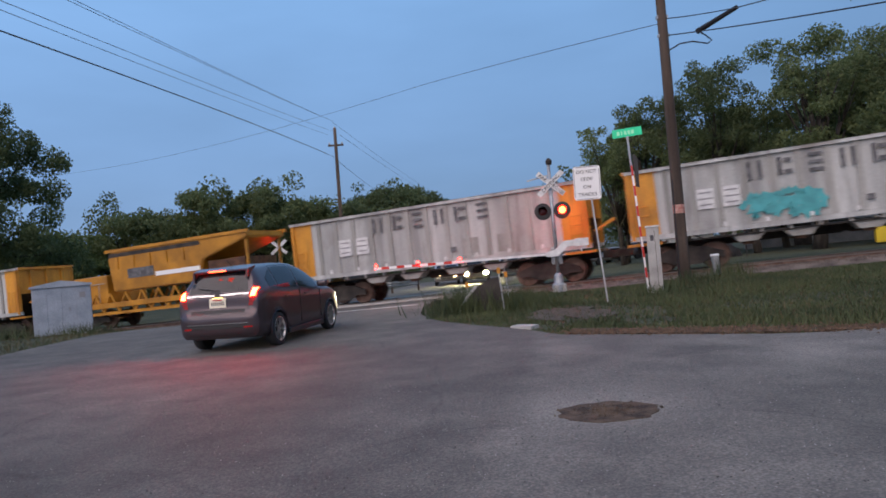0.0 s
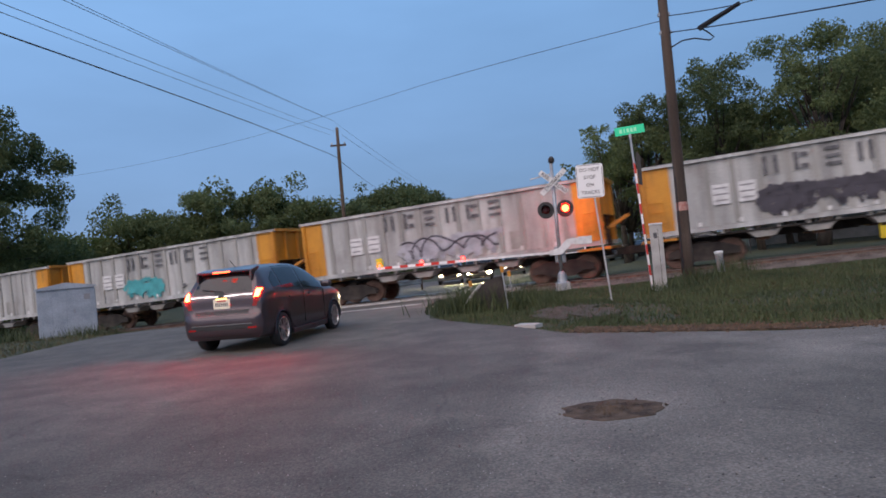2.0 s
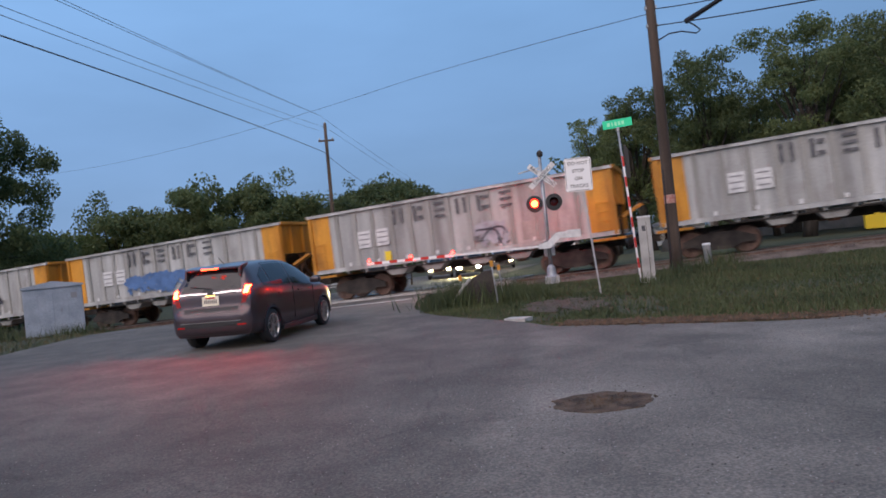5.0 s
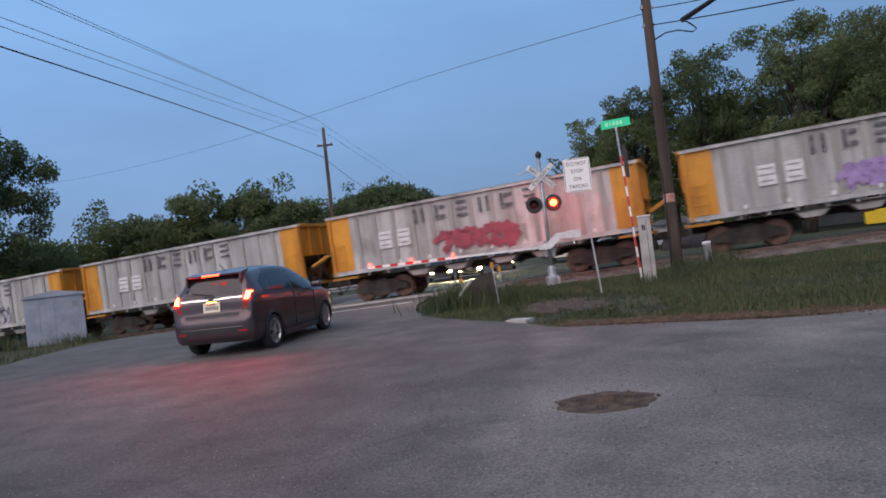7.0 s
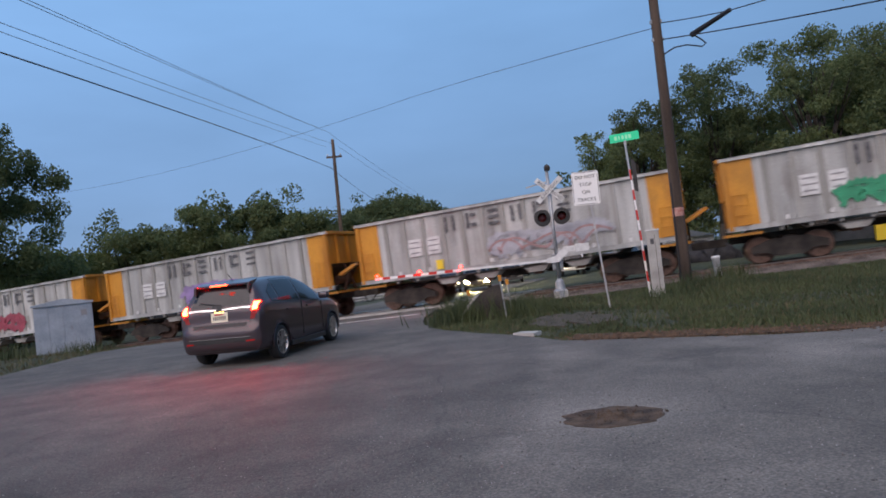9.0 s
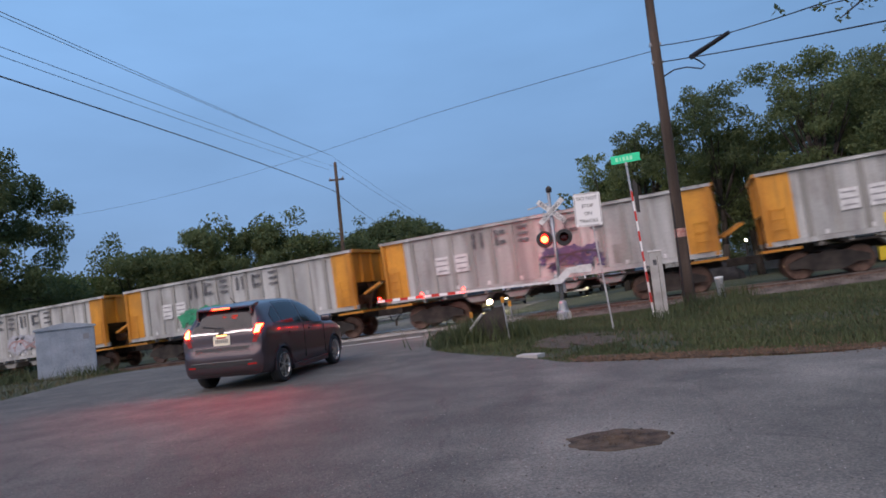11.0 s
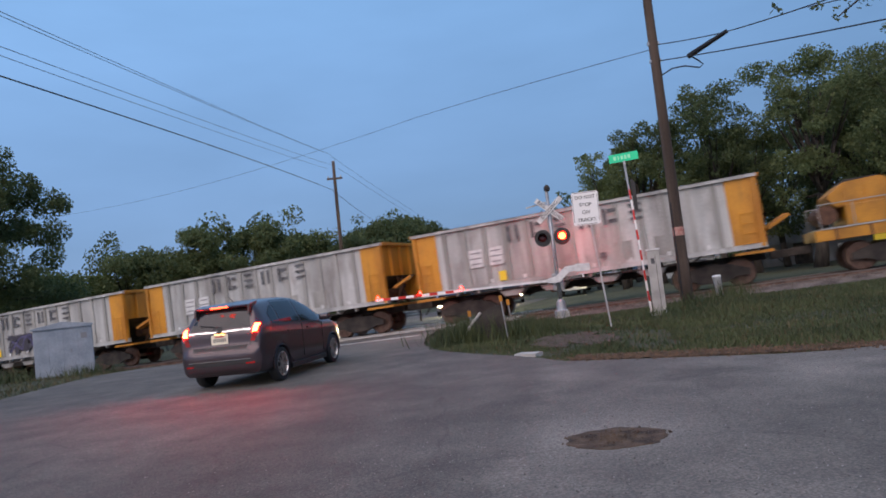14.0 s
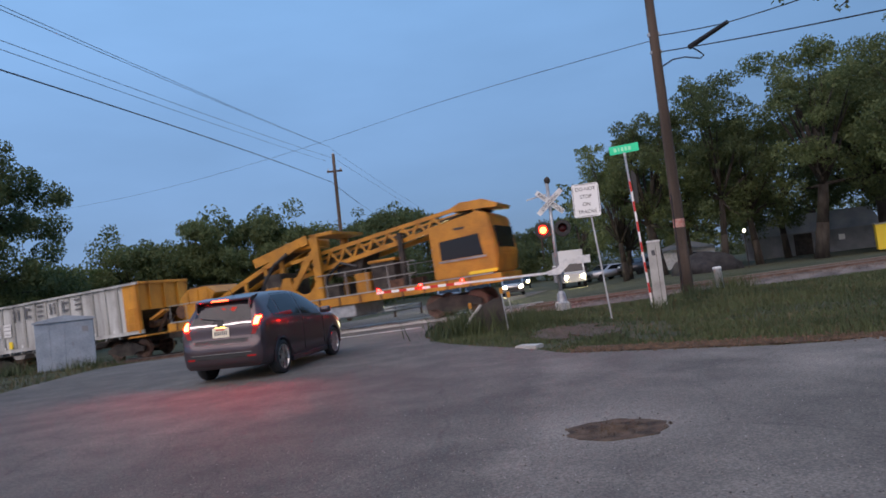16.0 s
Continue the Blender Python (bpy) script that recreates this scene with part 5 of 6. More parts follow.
# the signal on the far side of the track, seen from behind
far_signal = empty("crossing_signal", Matrix.Translation(on_land(-8.6, 35.0)) @ pose(0, 0, 0, 0, 0, 15))
part("mast", tube((0, 0, 0), (0, 0, 4.0), 0.055, seg=12), GREYSTEEL, far_signal)
crossbuck(far_signal, 3.5, 1.0, False)
part("backboard", lathe([(0.25, 0), (0.25, 0.02)], 24, None, pose(-0.32, 0, 2.3, 90, 0, 0)), SIGNBLACK, far_signal)
part("backboard", lathe([(0.25, 0), (0.25, 0.02)], 24, None, pose(0.32, 0, 2.3, 90, 0, 0)), SIGNBLACK, far_signal)
part("lamp_glow", tube((0.0, -0.1, 2.05), (0.0, -0.14, 2.05), 0.08, seg=14), GATEGLOW, far_signal)
tagged(far_signal, "railway crossing signal beyond the track seen from behind", "crossing signal")

# ---- signs, poles and boxes on the verge ----


def rounded(w, h, r):
    out = []
    for cx, cz, a0 in ((w - r, h - r, 0), (-w + r, h - r, 90), (-w + r, -h + r, 180), (w - r, -h + r, 270)):
        out += [(cx + r * math.cos(radians(a0 + 22.5 * i)), cz + r * math.sin(radians(a0 + 22.5 * i))) for i in range(5)]
    return out


def stop_sign():
    x, y = 3.72, 15.86
    s = empty("tracks_sign", Matrix.Translation(on_land(x, y)) @ pose(0, 0, 0, 0, 0, -13))
    post = part("post", beam((0.05, 0, -0.1), (-0.13, 0, 2.5), 0.06, 0.04), GREYSTEEL, s, "grey steel post")
    panel = part("panel", prism(rounded(0.315, 0.40, 0.06), -0.006, 0.006), SIGNWHITE, s, "white reflective panel")
    panel.matrix_local = pose(-0.20, -0.035, 2.86, 0, 1.0, 0)
    for x0, x1, z0, z1 in ((-0.25, 0.25, 0.374, 0.384), (-0.25, 0.25, -0.384, -0.374), (-0.297, -0.287, -0.33, 0.33), (0.287, 0.297, -0.33, 0.33)):
        part("border", box(x0, x1, -0.010, -0.006, z0, z1), SIGNBLACK, panel)
    for k, word in enumerate(("DO NOT", "STOP", "ON", "TRACKS")):
        t = lettering("lettering", word, 0.118, pose(0, -0.008, 0.265 - 0.18 * k, 90, 0, 0), SIGNBLACK, panel)
    return tagged(s, "white sign reading do not stop on tracks on a steel post", "road sign")


def street_sign():
    x, y = 5.12, 17.3
    s = empty("street_name_sign", Matrix.Translation(on_land(x, y)) @ pose(0, 0, 0, 0, 0, -16))
    part("post", tube((0.06, 0, -0.1), (-0.14, 0, 4.05), 0.03, seg=10), GREYSTEEL, s, "steel post")
    for i in range(12):
        z0 = 0.12 + i * 0.265
        k0, k1 = z0 / 4.15, (z0 + 0.262) / 4.15
        part("stripe_sleeve", beam((0.06 - 0.2 * k0, -0.02, z0), (0.06 - 0.2 * k1, -0.02, z0 + 0.262), 0.07, 0.048), SIGNRED if i % 2 else SIGNWHITE, s, "red stripe" if i % 2 else "white stripe")
    panel = part("name_panel", box(-0.37, 0.37, -0.008, 0.008, -0.11, 0.11, 0.003), SIGNGREEN, s, "green reflective street sign panel")
    panel.matrix_local = pose(-0.14, -0.04, 4.16, 0, -2, 0)
    for i, w in enumerate((0.07, 0.03, 0.06, 0.06, 0.07)):
        part("name_bar", box(-0.22 + i * 0.09 - w / 2, -0.22 + i * 0.09 + w / 2, -0.013, -0.008, -0.05, 0.05), SIGNPALE, panel)
    part("bracket", box(-0.03, 0.03, -0.03, 0.03, -0.2, -0.1), GREYSTEEL, panel)
    part("dark_panel", prism([(-0.03, 2.75), (0.06, 2.72), (0.07, 3.45), (0.0, 3.6), (-0.05, 3.55)], 0.03, 0.09), CARBLACK, s, "narrow black panel on the post")
    return tagged(s, "green street name sign on a tall red and white striped post", "street sign")


def wood_pole(x, y, height, r0, r1, lean, label):
    p = empty("utility_pole", Matrix.Translation(on_land(x, y, -0.1)) @ pose(0, 0, 0, 0, lean, 0))
    b = bmesh.new()
    rings = [(r0 * 1.08, 0)] + [(r0 + (r1 - r0) * i / 8, height * i / 8) for i in range(1, 9)]
    lathe(rings, 16, b)
    part("shaft", b, TIMBER, p, "dark weathered timber shaft", True)
    return tagged(p, label, "utility pole")


stop_sign()
street_sign()
near_pole = wood_pole(6.62, 18.66, 10.6, 0.165, 0.115, 0.0, "dark weathered wooden utility pole with overhead cables")
part("marker_band", lathe([(0.158, 2.05), (0.16, 2.07), (0.157, 2.28), (0.15, 2.3)], 16), surface("faded_red_tag", [(0.35, 0.12, 0.09), (0.5, 0.3, 0.25)], 12, 60, 0.7), near_pole, "faded red marker band")
part("cable_clamp", box(-0.16, 0.16, -0.05, 0.05, 7.5, 7.6), GREYSTEEL, near_pole)
part("cable_clamp", box(-0.16, 0.16, -0.05, 0.05, 7.0, 7.08), GREYSTEEL, near_pole)
part("riser_cable", tube((-0.15, -0.08, 0.2), (-0.13, -0.06, 3.0), 0.02, seg=6), CABLE, near_pole)
far_pole = wood_pole(-7.15, 47.5, 12.0, 0.16, 0.11, 0.6, "tall wooden utility pole with a short cross-arm")
part("cross_arm", box(-0.55, 0.55, -0.06, 0.06, 10.7, 10.82), TIMBER, far_pole)
for x in (-0.45, 0.45, 0.0):
    part("insulator", lathe([(0.03, 10.82), (0.06, 10.88), (0.03, 10.98)], 10, None, pose(x, 0, 0 if x else 1.12)), GREYSTEEL, far_pole)
pole3 = wood_pole(16.0, 108, 10, 0.16, 0.11, 0.0, "distant wooden utility pole with a cross-arm")
part("cross_arm", box(-0.8, 0.8, -0.06, 0.06, 9.0, 9.15), TIMBER, pole3)

# white signal cabinet on a post, vent stub and the left equipment case
wb = empty("white_marker_box", Matrix.Translation(on_land(5.28, 16.9)) @ pose(0, 0, 0, 0, 0, -17))
part("case", box(-0.155, 0.155, -0.10, 0.10, 0.0, 1.66, 0.02), CONCRETE, wb, "scuffed white painted case")
part("cap", box(-0.17, 0.17, -0.115, 0.115, 1.66, 1.70, 0.01), WHITEPAINT, wb)
part("door_seam", box(0.04, 0.05, -0.105, -0.10, 0.15, 1.55), GRIME, wb)
part("label_bar", box(-0.07, 0.02, -0.106, -0.10, 1.32, 1.46), LETTERGREY, wb)
part("latch", box(0.06, 0.09, -0.12, -0.10, 0.72, 0.86, 0.005), GREYSTEEL, wb)
tagged(wb, "tall narrow white utility box with scuffed paint in the grass", "utility box")
stub = empty("vent_stub", Matrix.Translation(on_land(8.0, 19.8)) @ pose(0, 0, 0, 0, -3, 0))
part("pipe", lathe([(0.11, -0.1), (0.11, 0.72), (0.125, 0.73), (0.125, 0.79), (0.10, 0.80)], 16), WHITEPAINT, stub, "", True)
tagged(stub, "short white pipe marker standing in tall grass", "pipe marker")


def equipment_case():
    c = empty("equipment_case", Matrix.Translation(on_land(-13.45, 23.4, -0.05)) @ pose(0, 0, 0, 0, 0, 29) @ Matrix.Diagonal((1.16, 1.16, 1.10, 1)))
    part("plinth", box(-0.8, 0.8, -0.55, 0.55, -0.3, 0.06, 0.01), CONCRETE, c)
    body = part("case", box(-0.76, 0.76, -0.5, 0.5, 0.06, 1.58, 0.015), ALUMINIUM, c, "grey aluminium case")
    part("roof", prism([(-0.82, 1.58), (0.82, 1.58), (0.80, 1.64), (0.0, 1.78), (-0.80, 1.64)], -0.56, 0.56), ALUMINIUM, c)
    for i in range(4):
        x = -0.57 + 0.38 * i
        part("case_panel", box(x - 0.184, x + 0.184, -0.512, -0.50, 0.10, 1.54, 0.003), ALUMINIUM, c)
    for i in range(3):
        part("side_panel", box(0.76, 0.772, -0.48 + 0.33 * i, -0.17 + 0.33 * i, 0.10, 1.54, 0.003), ALUMINIUM, c)
    part("hasp", box(0.17, 0.21, -0.53, -0.51, 0.8, 0.92, 0.005), GREYSTEEL, c)
    part("notice_plate", box(0.46, 0.62, -0.518, -0.512, 1.2, 1.38), STENCIL, c)
    return tagged(c, "grey aluminium railway equipment case on a concrete plinth", "equipment case")


equipment_case()

# ---- overhead cables ----


def cable(points, sag, r, label):
    path = [Vector(points[0])]
    for p, q in zip(points, points[1:]):
        p, q = Vector(p), Vector(q)
        path += [p.lerp(q, i / 14) - Vector((0, 0, sag * 4 * i / 14 * (1 - i / 14))) for i in range(1, 15)]
    b = sweep(path, r, 6)
    return tagged(finish("overhead_cable", b, CABLE), label, "cable", "overhead cables")


cable([(-10.0, 0.0, 5.9), (-7.3, 47.4, 9.2)], -0.25, 0.018, "thick black overhead cable running to the far pole")
cable([(-7.3, 47.4, 9.2), (-8.6, 95, 11.6)], 0.2, 0.018, "thick black overhead cable beyond the far pole")
for x0, z0, x1, z1 in ((-7.6, 6.2, -7.2, 11.75), (-8.35, 5.9, -7.5, 10.75), (-8.2, 5.95, -6.9, 10.85), (-7.55, 6.27, -7.1, 11.7)):
    cable([(x0, 3.0, z0), (x1, 47.4, z1)], 0.1, 0.007, "thin overhead wire running to the far pole")
cable([(-7.1, 47.4, 11.6), (2.0, 130.0, 12.0)], 0.4, 0.009, "thin overhead wire beyond the far pole")
cable([(-6.7, 47.4, 10.7), (2.5, 130.0, 11.0)], 0.4, 0.009, "thin overhead wire beyond the far pole")
cable([(6.5, 18.7, 7.42), (-0.6, 34.0, 10.2)], -0.05, 0.010, "black overhead service cable from the wooden pole")
cable([(-0.6, 34.0, 10.2), (-34.0, 62.0, 12.1)], 0.55, 0.009, "thin overhead service cable crossing the sky")
cable([(6.7, 18.6, 7.52), (7.8, 16.8, 7.05), (7.6, 12.0, 5.85), (8.0, 6.0, 4.6)], 0.02, 0.014, "black overhead cable above the side street")
cable([(6.7, 18.6, 7.05), (8.5, 12.3, 5.42), (9.5, 6.0, 3.9)], 0.03, 0.016, "black overhead cable above the side street")
splice = empty("splice_closure")
part("sleeve", tube((7.22, 17.78, 6.84), (7.84, 16.73, 7.05), 0.075, 0.055, 10), CABLE, splice)
b = sweep([(6.7, 18.6, 6.62), (6.95, 18.35, 6.72), (7.2, 18.1, 6.68), (7.5, 17.85, 6.52), (7.58, 17.78, 6.58), (7.45, 17.8, 6.72), (7.32, 17.78, 6.80), (7.26, 17.76, 6.88)], 0.02)
part("drip_loop", b, CABLE, splice)
tagged(splice, "black cable splice closure hanging beside the wooden pole", "cable splice")

# ---- trees ----


def leaf_mesh(name, clumps, per, size, material, rnd, parent, squash=0.8):
    """Leaf sprays as small bent quads scattered through a set of clumps (centre, radius)."""
    rng = np.random.default_rng(rnd)
    quads = []
    for c, r in clumps:
        k = max(8, int(per * r * r))
        d = rng.normal(size=(k, 3))
        d /= np.linalg.norm(d, axis=1)[:, None]
        rad = r * rng.uniform(0.2, 1.1, size=(k, 1)) ** 0.6
        pts = np.array(c) + d * rad * np.array([1, 1, squash])
        a = rng.normal(size=(k, 3))
        a /= np.linalg.norm(a, axis=1)[:, None]
        bb = np.cross(a, rng.normal(size=(k, 3)))
        bb /= np.linalg.norm(bb, axis=1)[:, None]
        s = size * rng.uniform(0.6, 1.4, size=(k, 1))
        quads.append(np.stack([pts - a * s, pts + bb * s * 0.55, pts + a * s, pts - bb * s * 0.55], 1).reshape(-1, 3))
    vs = np.concatenate(quads)
    me = bpy.data.meshes.new(name)
    me.vertices.add(len(vs))
    me.vertices.foreach_set("co", vs.ravel())
    me.loops.add(len(vs))
    me.loops.foreach_set("vertex_index", np.arange(len(vs)))
    me.polygons.add(len(vs) // 4)
    me.polygons.foreach_set("loop_start", np.arange(0, len(vs), 4))
    me.update(calc_edges=True)
    me.materials.append(material)
    ob = new(name, me)
    ob.parent = parent
    return ob


def tree(x, y, height, spread, seed, material=LEAF, trunk=0.35, base=0.22, per=90, size=0.16, lobes=26, label="spreading oak tree with dense dark green leaves", bare=False):
    r = random.Random(seed)
    t = empty("tree", Matrix.Translation(on_land(x, y, -0.1)))
    b = bmesh.new()
    fork = height * r.uniform(0.25, 0.36)
    lean = Vector((r.uniform(-0.5, 0.5), r.uniform(-0.5, 0.5), fork))
    tube((0, 0, 0), lean * 0.5, trunk, trunk * 0.8, 10, b)
    tube(lean * 0.5, lean, trunk * 0.8, trunk * 0.65, 10, b)
    clumps = []
    for i in range(lobes):
        a = r.uniform(0, 2 * math.pi)
        k = math.sqrt(r.random())
        hz = base + (1 - base) * r.random() ** 0.75
        shape = math.sin(math.pi * min(1, max(0.08, (hz - base * 0.55) / (1.12 - base * 0.55)))) ** 0.55
        p = Vector((math.cos(a) * spread * k * shape, math.sin(a) * spread * k * shape, height * min(hz, 0.93)))
        rad = spread * r.uniform(0.15, 0.30)
        clumps.append((tuple(p), rad))
        for _ in range(3):
            q = p + Vector((r.uniform(-1, 1), r.uniform(-1, 1), r.uniform(-0.7, 0.8))) * rad * 1.0
            clumps.append((tuple(q), rad * r.uniform(0.28, 0.5)))
        if i % 2 == 0:
            mid = lean.lerp(p, 0.5) + Vector((r.uniform(-0.4, 0.4), r.uniform(-0.4, 0.4), r.uniform(-0.2, 0.5)))
            tube(lean, mid, trunk * 0.30, trunk * 0.17, 7, b)
            tube(mid, p, trunk * 0.17, trunk * 0.04, 6, b)
    part("trunk", b, BARK, t, "dark rough bark", True)
    leaf_mesh("crown", clumps, per, size, material, seed, t)
    return tagged(t, label, "tree")


# large oaks beyond the track
OAKS = ((12.5, 46.8, 10.2, 2.7), (14.2, 44.2, 11.0, 2.9), (13.6, 50, 8.4, 3.0), (15.9, 43.5, 9.2, 2.8), (16.9, 40.6, 12.1, 2.9), (19.4, 41.5, 9.2, 2.7), (21.6, 38.6, 13.0, 3.3), (27.2, 41.0, 12.0, 3.4), (25.6, 33.2, 12.6, 3.5), (29, 40, 12.6, 5.0), (24, 47, 10.2, 4.6))
for i, (x, y, h, s) in enumerate(OAKS):
    tree(x, y, h, s * 1.1, 100 + i, LEAFDARK if i % 3 == 1 else LEAF, 0.42 if i in (1, 6, 7) else 0.26, 0.25, 400, 0.085, 50)
tree(14.2, 68, 10.6, 4.0, 130, LEAFDARK, 0.3, 0.25, 60, 0.22)
# the dark tree by the left verge
tree(-33.0, 46.5, 15.2, 6.6, 140, LEAFDARK, 0.5, 0.08, 330, 0.12, 60, "dark bushy tree beside the railway")
tree(-43.0, 52.0, 15.0, 6.5, 141, LEAFDARK, 0.4, 0.12, 90, 0.2, 30, "dark bushy tree beside the railway")
# the tree line far behind the train
LINE = ((-52, 74, 7.5, 5, 1), (-45, 72, 7.2, 5, 2), (-39, 70, 7.6, 4.6, 2), (-34, 72, 9.6, 4.6, 0), (-29.5, 74, 9.8, 4.6, 0), (-25.5, 75, 12.2, 4.4, 0), (-21.0, 75, 11.8, 4.6, 0), (-16.5, 76, 10.4, 4.2, 0), (-12, 77, 9.2, 4.2, 1),
        (5, 116, 9.0, 5.0, 1), (-20, 90, 9, 5, 1), (12, 116, 8.5, 5.0, 1), (20, 112, 9.5, 5.5, 1))
for i, (x, y, h, s, kind) in enumerate(LINE):
    tree(x, y, h * 0.98, s * 1.2, 200 + i, (LEAF, LEAFDARK, LEAFPALE)[kind], 0.3, 0.02, 120, 0.17, 62, "leafy tree in the tree line behind the railway")
# undergrowth closing the view below the crowns
def thicket(points, h, seed, material, label):
    r = random.Random(seed)
    t = empty("thicket")
    clumps = []
    for (x0, y0), (x1, y1) in zip(points, points[1:]):
        n = int(math.hypot(x1 - x0, y1 - y0) / 1.3)
        for i in range(n):
            k = (i + r.random()) / n
            x, y = x0 + (x1 - x0) * k + r.uniform(-1.5, 1.5), y0 + (y1 - y0) * k + r.uniform(-1.5, 1.5)
            hh = h * r.uniform(0.55, 1.1)
            for j in range(5):
                clumps.append(((x + r.uniform(-0.8, 0.8), y + r.uniform(-0.8, 0.8), land(x, y) + hh * (0.1 + 0.2 * j)), r.uniform(0.9, 1.7)))
    ob = leaf_mesh("foliage", clumps, 60, 0.2, material, seed, t)
    b = bmesh.new()
    for c, rad in clumps[::9]:
        tube((c[0], c[1], land(c[0], c[1]) - 0.1), c, 0.06, 0.02, 5, b)
    tagged(part("stems", b, BARK, t), kind="stuff")
    return tagged(t, label, "thicket", kind="stuff")


thicket([(-58, 68), (-40, 71), (-26, 74), (-12, 78), (-4, 92)], 12.5, 301, LEAF, "dense dark undergrowth below the tree line")


def grove():
    """A rounded stand of trees far off, its crowns grown into one flat dome."""
    r = random.Random(305)
    t = empty("grove")
    clumps = []
    for i in range(460):
        k, d = r.uniform(-1, 1), r.uniform(-1, 1)
        top = 10.6 + 2.4 * (1 - k * k) - 1.5 * d * d
        z = top * (1 - 0.9 * r.random() ** 1.7)
        clumps.append(((-7.6 + 9.2 * k * math.sqrt(1 - 0.25 * (z / top) ** 4), 110 + 5 * d, z + r.uniform(-0.3, 0.3)), r.uniform(0.8, 1.5)))
    leaf_mesh("foliage", clumps, 85, 0.2, LEAFDARK, 305, t)
    b = bmesh.new()
    for c, rad in clumps[::16]:
        tube((c[0], c[1], land(c[0], c[1]) - 0.1), c, 0.16, 0.04, 6, b)
    tagged(part("stems", b, BARK, t), kind="stuff")
    return tagged(t, "dense rounded grove behind the railway", "grove", kind="stuff")


grove()
thicket([(-16, 100), (6, 106), (24, 104), (60, 84), (80, 60)], 7.0, 302, LEAFDARK, "dense far hedge closing the horizon")
thicket([(-62, 62), (-44, 58), (-33, 48), (-29.5, 46.5)], 6.0, 303, LEAFDARK, "dark scrub under the trees by the railway")
thicket([(-95, 75), (-72, 72), (-52, 72)], 8.0, 304, LEAF, "dense far scrub beside the railway")
for i, (x, y, h, s) in enumerate(((34, 60, 12, 6), (43, 58, 13, 6), (36, 48, 13, 6), (52, 50, 13, 7), (27, 70, 11, 5.5), (45, 38, 12, 6))):
    tree(x, y, h, s, 160 + i, LEAFDARK if i % 2 else LEAF, 0.4, 0.10, 60, 0.24, 30)
# overhanging twigs near the side street
TWIG = Vector((6.72, 10.5, 4.98))
tw = empty("overhanging_branch")
twig = bmesh.new()
tube(TWIG + Vector((1.1, -0.3, 0.75)), TWIG, 0.03, 0.01, 6, twig)
tube(TWIG + Vector((0.5, -0.1, 0.3)), TWIG + Vector((-0.35, 0.2, 0.28)), 0.015, 0.006, 5, twig)
part("twig", twig, BARK, tw)
leaf_mesh("leaves", [(tuple(TWIG + Vector(d)), r) for d, r in (((0.8, -0.2, 0.55), 0.38), ((0.4, -0.1, 0.28), 0.26), ((0.05, 0, 0.04), 0.17), ((-0.2, 0.15, 0.26), 0.14), ((-0.75, 0.3, 0.35), 0.12))], 600, 0.05, LEAFDARK, 7, tw)
tagged(tw, "thin leafy branch hanging over the side street", "branch")

# ---- verge plants ----


def blades(name, n, area, h, material, seed, label, width=0.012):
    rng = random.Random(seed)
    vs, fs = [], []
    tries = 0
    while len(fs) < n and tries < n * 6:
        tries += 1
        got = area(rng)
        if got is None:
            continue
        x, y, k = got
        z = land(x, y) - 0.03
        a, hh = rng.uniform(0, 6.28), h * k * rng.uniform(0.5, 1.3)
        dx, dy = math.cos(a) * width * rng.uniform(0.7, 1.6), math.sin(a) * width
        lx, ly = rng.uniform(-0.5, 0.5) * hh, rng.uniform(-0.5, 0.5) * hh
        i = len(vs)
        vs += [(x - dx, y - dy, z), (x + dx, y + dy, z), (x + lx, y + ly, z + hh)]
        fs.append((i, i + 1, i + 2))
    me = bpy.data.meshes.new(name)
    me.from_pydata(vs, [], fs)
    me.materials.append(material)
    return tagged(new(name, me), label, "grass", kind="stuff")


def verge(rng):
    y = rng.uniform(8.6, 24)
    x = rng.uniform(-1.0, 26)
    n = ACROSS.x * x + ACROSS.y * y
    if n > 21.7 or x < road_right(y) + 0.15 or (y < 9.0 and x < 6.2) or y < 8.9:
        return None
    patch = noise.noise((x * 0.35, y * 0.35, 2.0))
    bare = math.exp(-((x - 3.0) / 1.5) ** 2 - ((y - 14.2) / 2.6) ** 2) + 0.5 * noise.noise((x * 0.9, y * 0.9, 7.0))
    if bare > 0.45 and rng.random() < 0.82:
        return None
    near_edge = min(1, (x - road_right(y)) / 0.8 + 0.25)
    return (x, y, (0.55 + max(0, patch) * 0.9) * near_edge) if patch > -0.32 or rng.random() < 0.6 else None


blades("verge_grass", 125000, verge, 0.13, GRASS, 3, "rough green grass on the verge beside the track")
blades("dry_verge_grass", 22000, verge, 0.12, DRYGRASS, 4, "straw coloured dry grass among the verge")


def left_verge(rng):
    y = rng.uniform(8, 30)
    x = rng.uniform(-26, -9.8)
    n = ACROSS.x * x + ACROSS.y * y
    return None if n > 22.0 or x > road_left(y) - 0.1 else (x, y, 0.5 + max(0, noise.noise((x * 0.5, y * 0.5, 5))) * 1.5)


blades("left_verge_green", 12000, left_verge, 0.13, GRASS, 6, "short green grass on the verge")
blades("left_verge_grass", 14000, left_verge, 0.12, DRYGRASS, 5, "rough straw and green grass on the verge")


def tuft(x, y, rad, h, n, seed, label="tuft of tall unmown grass"):
    blades("grass_tuft", n, lambda rng: (x + rng.gauss(0, rad), y + rng.gauss(0, rad), 1.0), h, GRASS, seed, label, 0.01)


